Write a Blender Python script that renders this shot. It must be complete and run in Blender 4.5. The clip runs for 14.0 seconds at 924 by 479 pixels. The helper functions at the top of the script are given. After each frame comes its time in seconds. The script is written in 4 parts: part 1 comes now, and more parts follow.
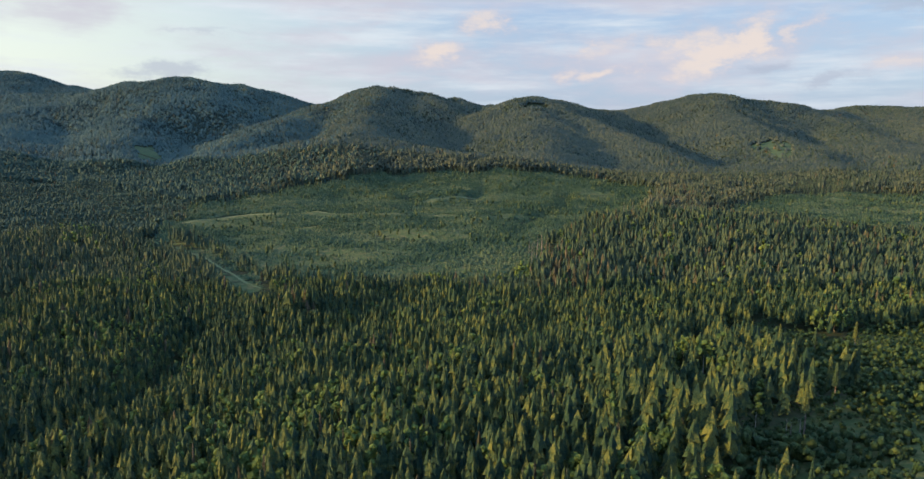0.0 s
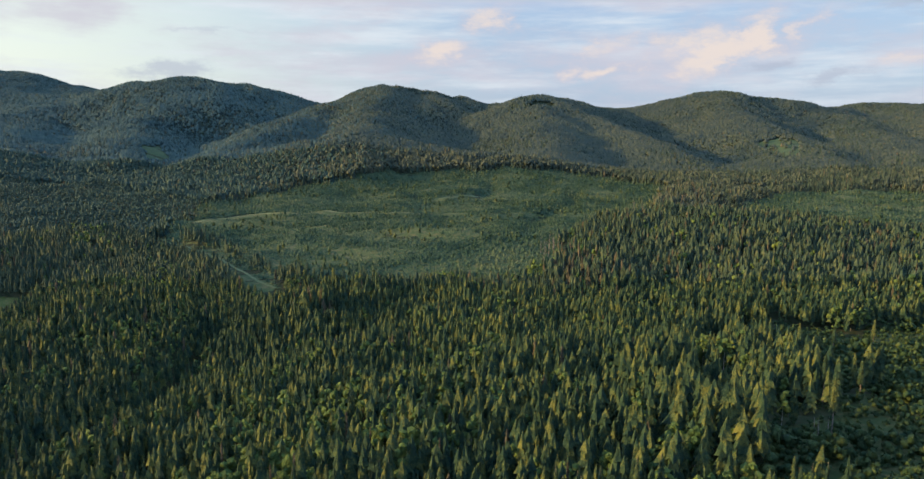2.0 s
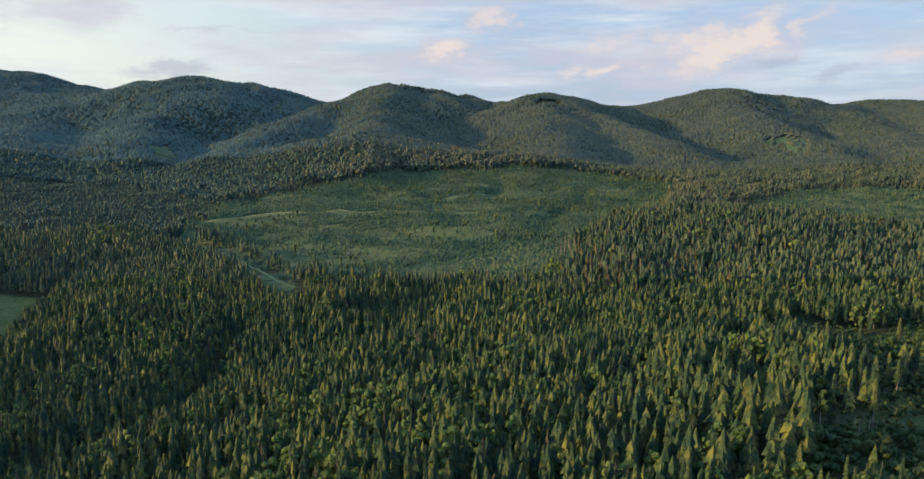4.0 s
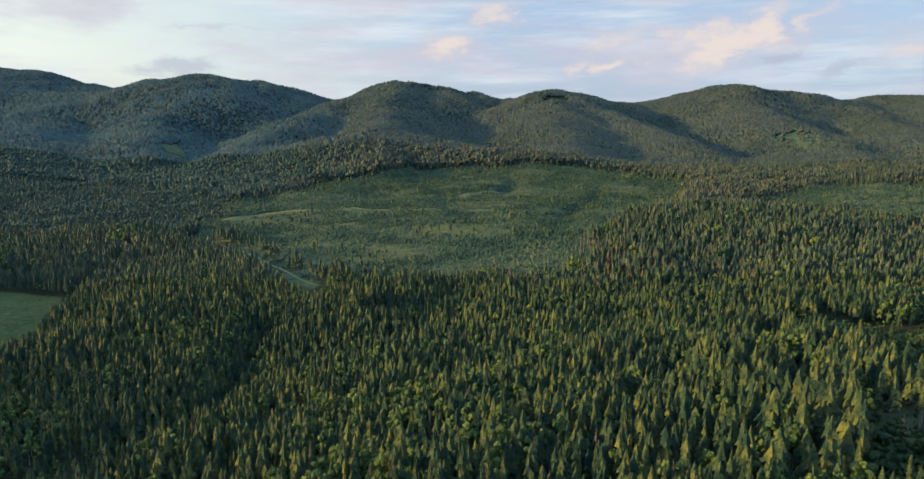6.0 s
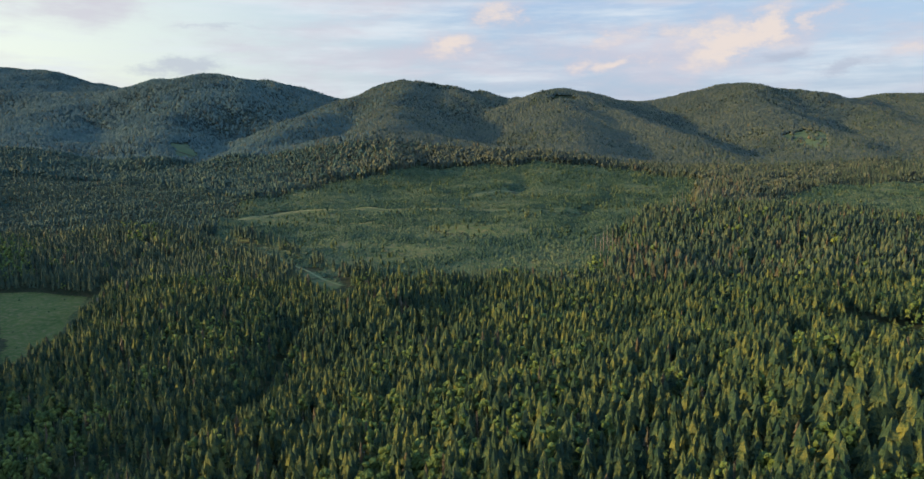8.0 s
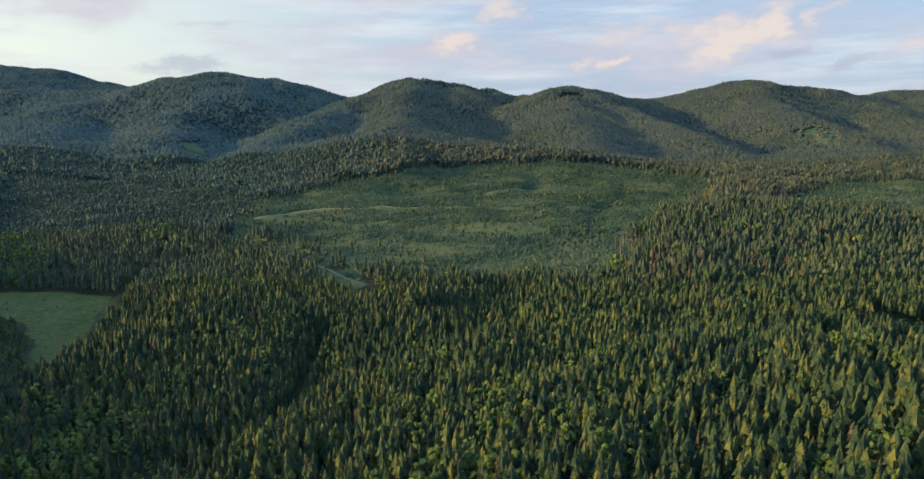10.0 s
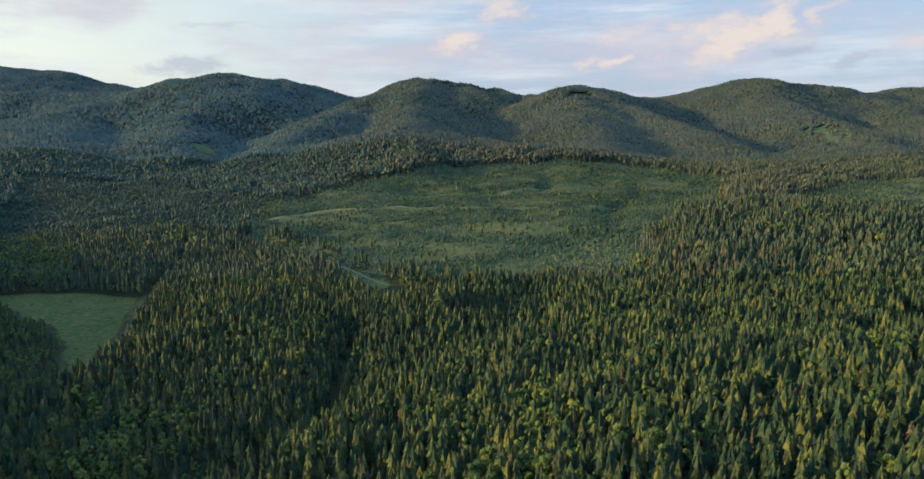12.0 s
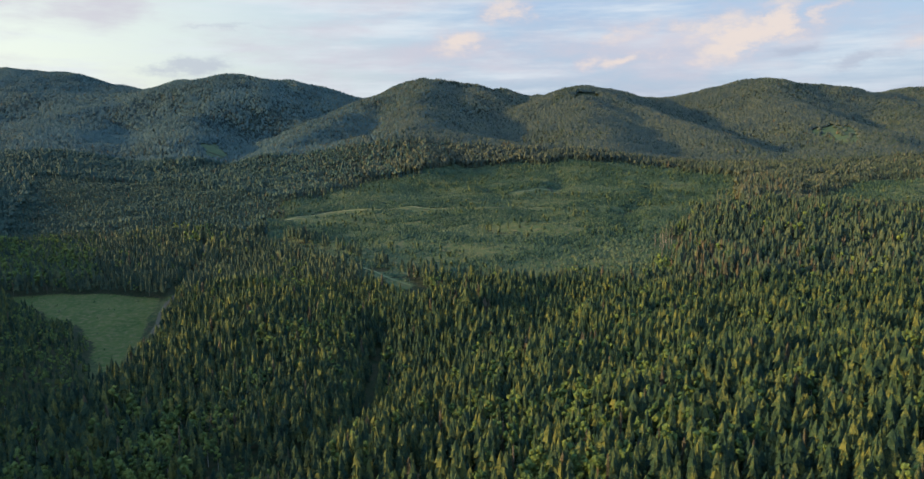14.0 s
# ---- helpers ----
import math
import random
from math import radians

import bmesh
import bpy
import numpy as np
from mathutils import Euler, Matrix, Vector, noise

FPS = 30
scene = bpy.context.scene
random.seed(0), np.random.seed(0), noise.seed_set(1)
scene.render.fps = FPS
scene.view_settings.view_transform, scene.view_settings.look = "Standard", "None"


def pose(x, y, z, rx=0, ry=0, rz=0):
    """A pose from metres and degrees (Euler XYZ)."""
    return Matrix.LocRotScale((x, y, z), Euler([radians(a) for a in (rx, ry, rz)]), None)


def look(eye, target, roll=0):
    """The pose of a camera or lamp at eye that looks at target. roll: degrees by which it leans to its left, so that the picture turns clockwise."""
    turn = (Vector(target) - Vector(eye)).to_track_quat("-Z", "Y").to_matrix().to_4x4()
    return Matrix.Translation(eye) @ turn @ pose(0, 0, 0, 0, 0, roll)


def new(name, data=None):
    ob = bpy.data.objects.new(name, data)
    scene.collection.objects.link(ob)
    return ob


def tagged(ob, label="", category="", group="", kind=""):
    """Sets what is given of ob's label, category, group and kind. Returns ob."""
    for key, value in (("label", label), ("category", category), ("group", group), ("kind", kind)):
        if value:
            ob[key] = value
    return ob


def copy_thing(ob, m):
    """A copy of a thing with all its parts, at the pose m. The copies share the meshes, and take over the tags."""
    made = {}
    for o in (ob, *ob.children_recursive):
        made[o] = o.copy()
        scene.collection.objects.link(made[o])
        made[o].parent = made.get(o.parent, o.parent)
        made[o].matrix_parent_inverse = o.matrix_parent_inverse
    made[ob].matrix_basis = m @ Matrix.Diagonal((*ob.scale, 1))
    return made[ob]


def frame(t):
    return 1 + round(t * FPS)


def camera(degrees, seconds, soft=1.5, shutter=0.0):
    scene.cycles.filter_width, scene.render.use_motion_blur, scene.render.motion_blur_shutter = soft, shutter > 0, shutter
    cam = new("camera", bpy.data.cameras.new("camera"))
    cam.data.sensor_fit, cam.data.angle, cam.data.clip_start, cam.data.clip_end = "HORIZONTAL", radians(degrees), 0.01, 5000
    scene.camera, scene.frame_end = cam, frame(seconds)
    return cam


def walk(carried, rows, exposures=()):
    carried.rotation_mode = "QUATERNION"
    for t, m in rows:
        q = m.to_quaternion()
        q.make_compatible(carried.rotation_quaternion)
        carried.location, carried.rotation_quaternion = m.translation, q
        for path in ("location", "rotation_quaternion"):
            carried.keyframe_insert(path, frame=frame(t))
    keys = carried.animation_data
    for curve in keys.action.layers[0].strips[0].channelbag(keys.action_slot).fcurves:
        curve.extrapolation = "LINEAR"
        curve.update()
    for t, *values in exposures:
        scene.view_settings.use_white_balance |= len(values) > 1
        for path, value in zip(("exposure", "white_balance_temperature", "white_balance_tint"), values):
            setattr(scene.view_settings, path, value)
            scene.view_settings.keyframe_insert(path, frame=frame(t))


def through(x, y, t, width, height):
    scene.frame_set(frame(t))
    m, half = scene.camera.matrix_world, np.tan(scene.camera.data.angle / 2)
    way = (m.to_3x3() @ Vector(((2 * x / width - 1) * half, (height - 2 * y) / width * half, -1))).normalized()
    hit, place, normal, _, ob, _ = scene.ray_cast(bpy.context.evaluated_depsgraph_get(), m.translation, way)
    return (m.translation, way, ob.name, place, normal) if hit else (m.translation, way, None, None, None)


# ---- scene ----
cam = camera(66, 14.0, soft=1.5)
PATH = [
    (0, (4.876, 1.082, 126.805), (4.882, 3.06, 126.507), 0.2),
    (0.5, (3.601, 0.934, 126.79), (3.603, 2.912, 126.491), 0.1),
    (1, (1.683, 0.885, 126.845), (1.684, 2.863, 126.546), 0.1),
    (1.5, (-0.374, 0.858, 126.903), (-0.376, 2.835, 126.603), 0.0),
    (2, (-2.811, 0.828, 127.003), (-2.816, 2.805, 126.701), -0.0),
    (2.5, (-5.59, 0.9, 127.118), (-5.596, 2.877, 126.815), -0.1),
    (3, (-8.522, 0.97, 127.229), (-8.531, 2.947, 126.925), -0.1),
    (5.5, (-25.798, 0.723, 128.081), (-25.82, 2.699, 127.768), -0.4),
    (6, (-29.563, 0.771, 128.341), (-29.588, 2.746, 128.026), -0.4),
    (6.5, (-33.306, 0.686, 128.595), (-33.333, 2.661, 128.28), -0.4),
    (7, (-37.218, 0.529, 128.883), (-37.248, 2.504, 128.566), -0.5),
    (7.5, (-41.026, 0.303, 129.122), (-41.059, 2.277, 128.804), -0.5),
    (8, (-45.113, 0.118, 129.371), (-45.148, 2.092, 129.053), -0.5),
    (10.5, (-64.709, -0.303, 130.928), (-64.757, 1.67, 130.603), -0.7),
    (11, (-68.842, -0.562, 131.133), (-68.893, 1.411, 130.808), -0.8),
    (11.5, (-72.805, -0.757, 131.235), (-72.857, 1.216, 130.911), -0.8),
    (12, (-76.896, -0.733, 131.309), (-76.951, 1.239, 130.984), -0.9),
    (12.5, (-80.8, -0.836, 131.365), (-80.856, 1.137, 131.041), -0.9),
    (13, (-84.742, -0.926, 131.459), (-84.801, 1.046, 131.134), -0.9),
    (13.5, (-88.663, -0.997, 131.508), (-88.724, 0.976, 131.184), -1.0),
    (14, (-92.753, -1.125, 131.526), (-92.816, 0.848, 131.202), -1.0),
]
walk(cam, [(t, look(eye, target, roll)) for t, eye, target, roll in PATH], [(0, 1.3), (14, 1.3)])

# ---- sky and sun ----
SUN_FROM = Vector((-1.0, -0.12, math.tan(radians(14)))).normalized()


def link(tree, a, b):
    tree.links.new(a, b)


def node(tree, kind, **values):
    n = tree.nodes.new(kind)
    for key, value in values.items():
        if key in n.inputs:
            n.inputs[key].default_value = value
    return n


def math_node(tree, op, a, b=0.0, c=None):
    n = tree.nodes.new("ShaderNodeMath")
    n.operation = op
    for i, v in enumerate((a, b, c)):
        if v is None:
            continue
        if isinstance(v, (int, float)):
            n.inputs[i].default_value = v
        else:
            link(tree, v, n.inputs[i])
    return n.outputs[0]


def mix_colour(tree, fac, a, b):
    n = tree.nodes.new("ShaderNodeMix")
    n.data_type = "RGBA"
    for socket, v in ((n.inputs[0], fac), (n.inputs[6], a), (n.inputs[7], b)):
        if isinstance(v, (int, float)):
            socket.default_value = v
        elif isinstance(v, tuple):
            socket.default_value = (*v, 1)
        else:
            link(tree, v, socket)
    return n.outputs[2]


def smooth(tree, value, low, high):
    n = tree.nodes.new("ShaderNodeMapRange")
    n.interpolation_type = "SMOOTHSTEP"
    link(tree, value, n.inputs[0])
    n.inputs[1].default_value, n.inputs[2].default_value = low, high
    return n.outputs[0]


def noise_at(tree, vector, scale, detail=4.0, rough=0.55):
    n = node(tree, "ShaderNodeTexNoise", Scale=scale, Detail=detail, Roughness=rough)
    link(tree, vector, n.inputs["Vector"])
    return n.outputs[0]


def make_sky():
    world = bpy.data.worlds.new("evening_sky")
    scene.world = world
    world.use_nodes = True
    t = world.node_tree
    t.nodes.clear()
    sky = t.nodes.new("ShaderNodeTexSky")
    sky.sky_type, sky.sun_disc = "NISHITA", False
    sky.sun_elevation = math.asin(SUN_FROM.z)
    sky.sun_rotation = math.atan2(SUN_FROM.x, SUN_FROM.y)
    sky.air_density, sky.dust_density = 1.0, 1.5
    coord = t.nodes.new("ShaderNodeTexCoord").outputs["Generated"]
    split = t.nodes.new("ShaderNodeSeparateXYZ")
    link(t, coord, split.inputs[0])
    x, y, z = split.outputs
    azimuth = math_node(t, "ARCTAN2", x, y)
    lift = math_node(t, "ARCTAN2", z, math_node(t, "SQRT", math_node(t, "ADD", math_node(t, "MULTIPLY", x, x), math_node(t, "MULTIPLY", y, y))))

    def plane(sx, sy, ox=0.0):
        n = t.nodes.new("ShaderNodeCombineXYZ")
        link(t, math_node(t, "MULTIPLY_ADD", azimuth, sx, ox), n.inputs[0])
        link(t, math_node(t, "MULTIPLY", lift, sy), n.inputs[1])
        return n.outputs[0]

    base = t.nodes.new("ShaderNodeVectorMath")
    base.operation = "SCALE"
    link(t, sky.outputs[0], base.inputs[0])
    base.inputs["Scale"].default_value = 0.14
    # high thin veil: cream towards the sun, blue-grey away from it
    west = smooth(t, azimuth, 0.15, -0.65)
    veil = mix_colour(t, west, VEIL_BLUE, VEIL_CREAM)
    low = smooth(t, lift, 0.75, 0.12)
    veil = mix_colour(t, low, VEIL_HIGH, veil)
    colour = mix_colour(t, math_node(t, "MULTIPLY_ADD", low, 0.25, 0.60), base.outputs[0], veil)
    streaks = noise_at(t, plane(3.2, 26.0, 4.0), 1.0, 5.0, 0.6)
    colour = mix_colour(t, math_node(t, "MULTIPLY", smooth(t, streaks, 0.44, 0.68), math_node(t, "MULTIPLY", low, 0.75)), colour, CLOUD_PALE)
    grey = noise_at(t, plane(4.5, 17.0, 9.3), 1.0, 6.0, 0.6)
    # a mauve bank along the upper edge and small grey scraps over the hills
    bank = math_node(t, "MULTIPLY", smooth(t, math_node(t, "ADD", lift, math_node(t, "MULTIPLY", grey, 0.10)), 0.185, 0.235), smooth(t, lift, 0.42, 0.25))
    colour = mix_colour(t, math_node(t, "MULTIPLY", bank, 0.75), colour, CLOUD_MAUVE)
    colour = mix_colour(t, math_node(t, "MULTIPLY", smooth(t, grey, 0.42, 0.70), math_node(t, "MULTIPLY", low, 0.70)), colour, CLOUD_MAUVE)
    wisps = noise_at(t, plane(7.0, 38.0, 1.3), 1.0, 7.0, 0.7)
    colour = mix_colour(t, math_node(t, "MULTIPLY", smooth(t, wisps, 0.48, 0.70), 0.28), colour, CLOUD_PALE)
    # single lit clouds, ragged at their edges: centre, half width, half height, lean
    warp = node(t, "ShaderNodeTexNoise", Scale=1.0, Detail=7.0, Roughness=0.68)
    link(t, plane(11.0, 22.0), warp.inputs["Vector"])
    pull = t.nodes.new("ShaderNodeSeparateXYZ")
    link(t, warp.outputs["Color"], pull.inputs[0])
    bent_azimuth = math_node(t, "ADD", azimuth, math_node(t, "MULTIPLY", math_node(t, "SUBTRACT", pull.outputs[0], 0.5), 0.16))
    bent_lift = math_node(t, "ADD", lift, math_node(t, "MULTIPLY", math_node(t, "SUBTRACT", pull.outputs[1], 0.5), 0.055))

    def cluster(shapes):
        mask = None
        for cx, cy, wx, wy, lean, power in shapes:
            dx = math_node(t, "MULTIPLY", math_node(t, "SUBTRACT", bent_azimuth, cx), 1 / wx)
            dy = math_node(t, "SUBTRACT", bent_lift, cy)
            dy = math_node(t, "MULTIPLY", math_node(t, "SUBTRACT", dy, math_node(t, "MULTIPLY", dx, lean)), 1 / wy)
            d = math_node(t, "ADD", math_node(t, "MULTIPLY", dx, dx), math_node(t, "MULTIPLY", dy, dy))
            one = math_node(t, "DIVIDE", power, math_node(t, "ADD", 1.0, d))
            mask = one if mask is None else math_node(t, "MAXIMUM", mask, one)
        return mask

    scraps = smooth(t, math_node(t, "ADD", cluster(SCRAPS), math_node(t, "MULTIPLY", math_node(t, "SUBTRACT", grey, 0.5), 0.8)), 0.30, 0.80)
    colour = mix_colour(t, math_node(t, "MULTIPLY", scraps, 0.62), colour, CLOUD_GREY)
    mask = cluster(PUFFS)
    mottle = noise_at(t, plane(16.0, 34.0, 2.0), 1.0, 6.0, 0.65)
    haze = smooth(t, math_node(t, "ADD", mask, math_node(t, "MULTIPLY", math_node(t, "SUBTRACT", mottle, 0.5), 0.8)), 0.15, 0.70)
    colour = mix_colour(t, math_node(t, "MULTIPLY", haze, 0.55), colour, CLOUD_MAUVE)
    puff = smooth(t, math_node(t, "ADD", mask, math_node(t, "MULTIPLY", math_node(t, "SUBTRACT", mottle, 0.5), 1.5)), 0.42, 1.15)
    colour = mix_colour(t, math_node(t, "MULTIPLY", puff, 0.92), colour, CLOUD_PINK)
    back = node(t, "ShaderNodeBackground", Strength=1.0)
    link(t, colour, back.inputs[0])
    out = t.nodes.new("ShaderNodeOutputWorld")
    link(t, back.outputs[0], out.inputs[0])


VEIL_BLUE, VEIL_CREAM, VEIL_HIGH = (0.146, 0.196, 0.284), (0.325, 0.350, 0.318), (0.305, 0.545, 1.060)
CLOUD_GREY = (0.185, 0.205, 0.252)
CLOUD_PALE, CLOUD_MAUVE, CLOUD_PINK = (0.315, 0.340, 0.365), (0.255, 0.248, 0.285), (0.345, 0.302, 0.280)
PUFFS = [(0.268, 0.112, 0.040, 0.018, 0.010, 0.85), (0.300, 0.110, 0.045, 0.022, 0.014, 1.0), (0.332, 0.098, 0.046, 0.022, 0.018, 1.35), (0.366, 0.118, 0.034, 0.018, 0.016, 1.35), (-0.034, 0.104, 0.042, 0.014, 0.006, 1.05),
         (0.142, 0.076, 0.028, 0.011, 0.004, 1.0), (0.200, 0.080, 0.046, 0.010, 0.004, 0.9), (0.192, 0.111, 0.052, 0.013, 0.008, 0.80), (0.030, 0.148, 0.034, 0.014, 0.006, 0.85),
         (0.437, 0.125, 0.026, 0.013, 0.010, 0.85), (0.550, 0.086, 0.060, 0.012, 0.006, 0.75)]
SCRAPS = [(-0.385, 0.076, 0.050, 0.014, 0.004, 1.0), (0.470, 0.066, 0.050, 0.011, 0.006, 1.0), (0.405, 0.088, 0.030, 0.010, 0.004, 0.7), (-0.34, 0.128, 0.080, 0.006, -0.004, 0.55), (0.62, 0.150, 0.20, 0.014, 0.0, 0.9)]
make_sky()
sun = new("sun", bpy.data.lights.new("sun", "SUN"))
sun.data.energy, sun.data.angle, sun.data.color = 4.55, radians(3.0), (1.0, 0.67, 0.285)
sun.matrix_world = look(SUN_FROM * 100, (0, 0, 0))

# ---- materials ----
def leafy(name, dark, mid, light, single=False, size=0.16, gloss=0.7, through=0.22, lone=0.5, grain=1.3, sheen=0.12, drift_by=0.5, relief_by=1.0):
    """Foliage: colour drifts from tree to tree and from clump to clump; fine specks paint in shaded gaps."""
    m = bpy.data.materials.new(name)
    m.use_nodes = True
    t = m.node_tree
    t.nodes.clear()
    geo = t.nodes.new("ShaderNodeNewGeometry")
    coord = geo.outputs["Position"]
    broad = smooth(t, noise_at(t, coord, size, 2.0), 0.30, 0.70)
    if single:
        broad = t.nodes.new("ShaderNodeObjectInfo").outputs["Random"]
    drift = noise_at(t, coord, 0.012, 3.0)
    island = geo.outputs["Random Per Island"]
    fine = noise_at(t, coord, 1.7, 4.0, 0.7)
    a = math_node(t, "ADD", math_node(t, "MULTIPLY", broad, lone), math_node(t, "MULTIPLY", island, 0.30))
    a = math_node(t, "ADD", a, math_node(t, "MULTIPLY", math_node(t, "SUBTRACT", drift, 0.4), drift_by))
    # fine specks put the shade between leaf clumps into the colour
    a = math_node(t, "ADD", a, math_node(t, "MULTIPLY", math_node(t, "SUBTRACT", fine, 0.5), grain))
    ramp = t.nodes.new("ShaderNodeValToRGB")
    ramp.color_ramp.elements[0].position, ramp.color_ramp.elements[0].color = 0.05, (*dark, 1)
    ramp.color_ramp.elements[1].position, ramp.color_ramp.elements[1].color = 0.95, (*light, 1)
    ramp.color_ramp.elements.new(0.5).color = (*mid, 1)
    link(t, a, ramp.inputs[0])
    bsdf = node(t, "ShaderNodeBsdfPrincipled", Roughness=gloss)
    bsdf.inputs["Specular IOR Level"].default_value = sheen
    link(t, ramp.outputs[0], bsdf.inputs["Base Color"])
    relief = node(t, "ShaderNodeBump", Strength=relief_by, Distance=0.7)
    link(t, noise_at(t, coord, 1.5, 5.0, 0.65), relief.inputs["Height"])
    link(t, relief.outputs[0], bsdf.inputs["Normal"])
    glow = t.nodes.new("ShaderNodeBsdfTranslucent")
    link(t, ramp.outputs[0], glow.inputs[0])
    both = t.nodes.new("ShaderNodeMixShader")
    both.inputs[0].default_value = through
    link(t, bsdf.outputs[0], both.inputs[1])
    link(t, glow.outputs[0], both.inputs[2])
    out = t.nodes.new("ShaderNodeOutputMaterial")
    link(t, both.outputs[0], out.inputs[0])
    return m


def earthy(name, colours, sizes=(0.02, 0.35), bump_size=1.2, rough=0.95):
    """Ground cover or soil, varied at a broad and a fine scale."""
    m = bpy.data.materials.new(name)
    m.use_nodes = True
    t = m.node_tree
    bsdf = t.nodes["Principled BSDF"]
    bsdf.inputs["Roughness"].default_value = rough
    bsdf.inputs["Specular IOR Level"].default_value = 0.1
    coord = t.nodes.new("ShaderNodeNewGeometry").outputs["Position"]
    broad = smooth(t, noise_at(t, coord, sizes[0], 5.0), 0.33, 0.68)
    fine = noise_at(t, coord, sizes[1], 6.0, 0.65)
    c = mix_colour(t, broad, colours[0], colours[1])
    c = mix_colour(t, smooth(t, fine, 0.40, 0.72), c, colours[2])
    link(t, c, bsdf.inputs["Base Color"])
    b = node(t, "ShaderNodeBump", Strength=0.6, Distance=0.35)
    link(t, noise_at(t, coord, bump_size, 5.0), b.inputs["Height"])
    link(t, b.outputs[0], bsdf.inputs["Normal"])
    return m


def barky(name, dark, light):
    m = bpy.data.materials.new(name)
    m.use_nodes = True
    t = m.node_tree
    bsdf = t.nodes["Principled BSDF"]
    bsdf.inputs["Roughness"].default_value = 0.9
    coord = t.nodes.new("ShaderNodeNewGeometry").outputs["Position"]
    link(t, mix_colour(t, smooth(t, noise_at(t, coord, 2.5, 5.0), 0.35, 0.7), dark, light), bsdf.inputs["Base Color"])
    return m


SPRUCE = ((0.012, 0.036, 0.028), (0.038, 0.071, 0.035), (0.142, 0.152, 0.040))
LEAF = ((0.036, 0.076, 0.028), (0.088, 0.138, 0.038), (0.176, 0.216, 0.050))
DEAD = ((0.046, 0.050, 0.034), (0.088, 0.082, 0.052), (0.140, 0.116, 0.070))
# SHRUB: a little haze blue is put into the green
SHRUB = ((0.022, 0.052, 0.031), (0.052, 0.088, 0.043), (0.106, 0.128, 0.054))
spruce_needles = leafy("spruce_needles", *SPRUCE, grain=1.6, size=0.20, lone=0.58)
# some of the low sun's yellow is put into the nearest spruces' colour
spruce_needles_single = leafy("spruce_needles_single", SPRUCE[0], (0.041, 0.073, 0.036), (0.152, 0.158, 0.041), single=True, grain=1.6, lone=0.58)
green_leaves = leafy("green_leaves", *LEAF, size=0.12, grain=1.6)
green_leaves_single = leafy("green_leaves_single", *LEAF, single=True, grain=1.6)
dry_needles = leafy("dry_needles", *DEAD)
dry_needles_single = leafy("dry_needles_single", *DEAD, single=True)
shrub_leaves = leafy("shrub_leaves", *SHRUB, size=0.10, drift_by=1.5)
thicket_leaves = leafy("thicket_leaves", (0.016, 0.040, 0.022), (0.036, 0.068, 0.032), (0.080, 0.108, 0.044), size=0.10, drift_by=1.0)
# distant blue haze is put into these two base colours
HAZED_SPRUCE = ((0.024, 0.052, 0.052), (0.046, 0.084, 0.075), (0.072, 0.106, 0.080))
HAZED_LEAF = ((0.032, 0.066, 0.058), (0.057, 0.095, 0.077), (0.088, 0.122, 0.085))
EAST_SPRUCE = ((0.020, 0.042, 0.034), (0.038, 0.064, 0.045), (0.064, 0.090, 0.050))
EAST_LEAF = ((0.034, 0.052, 0.038), (0.060, 0.076, 0.047), (0.094, 0.102, 0.054))
# the raised sheen on the far woods adds to the painted haze
hazed_hill_needles = leafy("hazed_hill_needles", *HAZED_SPRUCE, size=0.06, grain=0.25, sheen=0.16, relief_by=0.15, lone=0.35, drift_by=1.1)
slope_needles = leafy("slope_needles", *EAST_SPRUCE, size=0.06, grain=0.4, sheen=0.2, relief_by=0.3, lone=0.4, drift_by=1.1)
back_needles = leafy("back_needles", (0.018, 0.045, 0.036), (0.048, 0.077, 0.046), (0.122, 0.134, 0.056), grain=0.9, relief_by=0.5)
slope_leaves = leafy("slope_leaves", *EAST_LEAF, size=0.06, grain=0.4, sheen=0.2, relief_by=0.3, lone=0.4, drift_by=1.1)
# the same haze blue, put into the lower western slopes' foliage
hazed_young_leaves = leafy("hazed_young_leaves", (0.026, 0.060, 0.049), (0.046, 0.086, 0.066), (0.078, 0.118, 0.074), size=0.06, grain=0.4, relief_by=0.3)
hazed_young_needles = leafy("hazed_young_needles", (0.014, 0.042, 0.038), (0.030, 0.064, 0.054), (0.050, 0.086, 0.062), size=0.06, grain=0.4, relief_by=0.3)
hazed_hill_leaves = leafy("hazed_hill_leaves", *HAZED_LEAF, size=0.06, grain=0.25, sheen=0.16, relief_by=0.15, lone=0.35, drift_by=1.1)
# shade of the glade is put into its bushes' darker leaf colours
shaded_glade_leaves = leafy("shaded_glade_leaves", (0.014, 0.038, 0.018), (0.036, 0.066, 0.025), (0.108, 0.134, 0.038), size=0.14)
hill_grass = earthy("hill_grass", ((0.044, 0.074, 0.034), (0.066, 0.090, 0.036), (0.038, 0.060, 0.032)), (0.02, 0.12), 0.6)
bark = barky("bark", (0.075, 0.060, 0.048), (0.19, 0.16, 0.13))
grey_bark = barky("grey_bark", (0.12, 0.105, 0.085), (0.24, 0.21, 0.17))
pale_bark = barky("pale_bark", (0.20, 0.18, 0.15), (0.40, 0.38, 0.34))
# dark litter, darkened further to put shade into gaps between the trees
forest_soil = earthy("forest_soil_and_grass", ((0.012, 0.026, 0.010), (0.026, 0.038, 0.014), (0.050, 0.044, 0.022)))
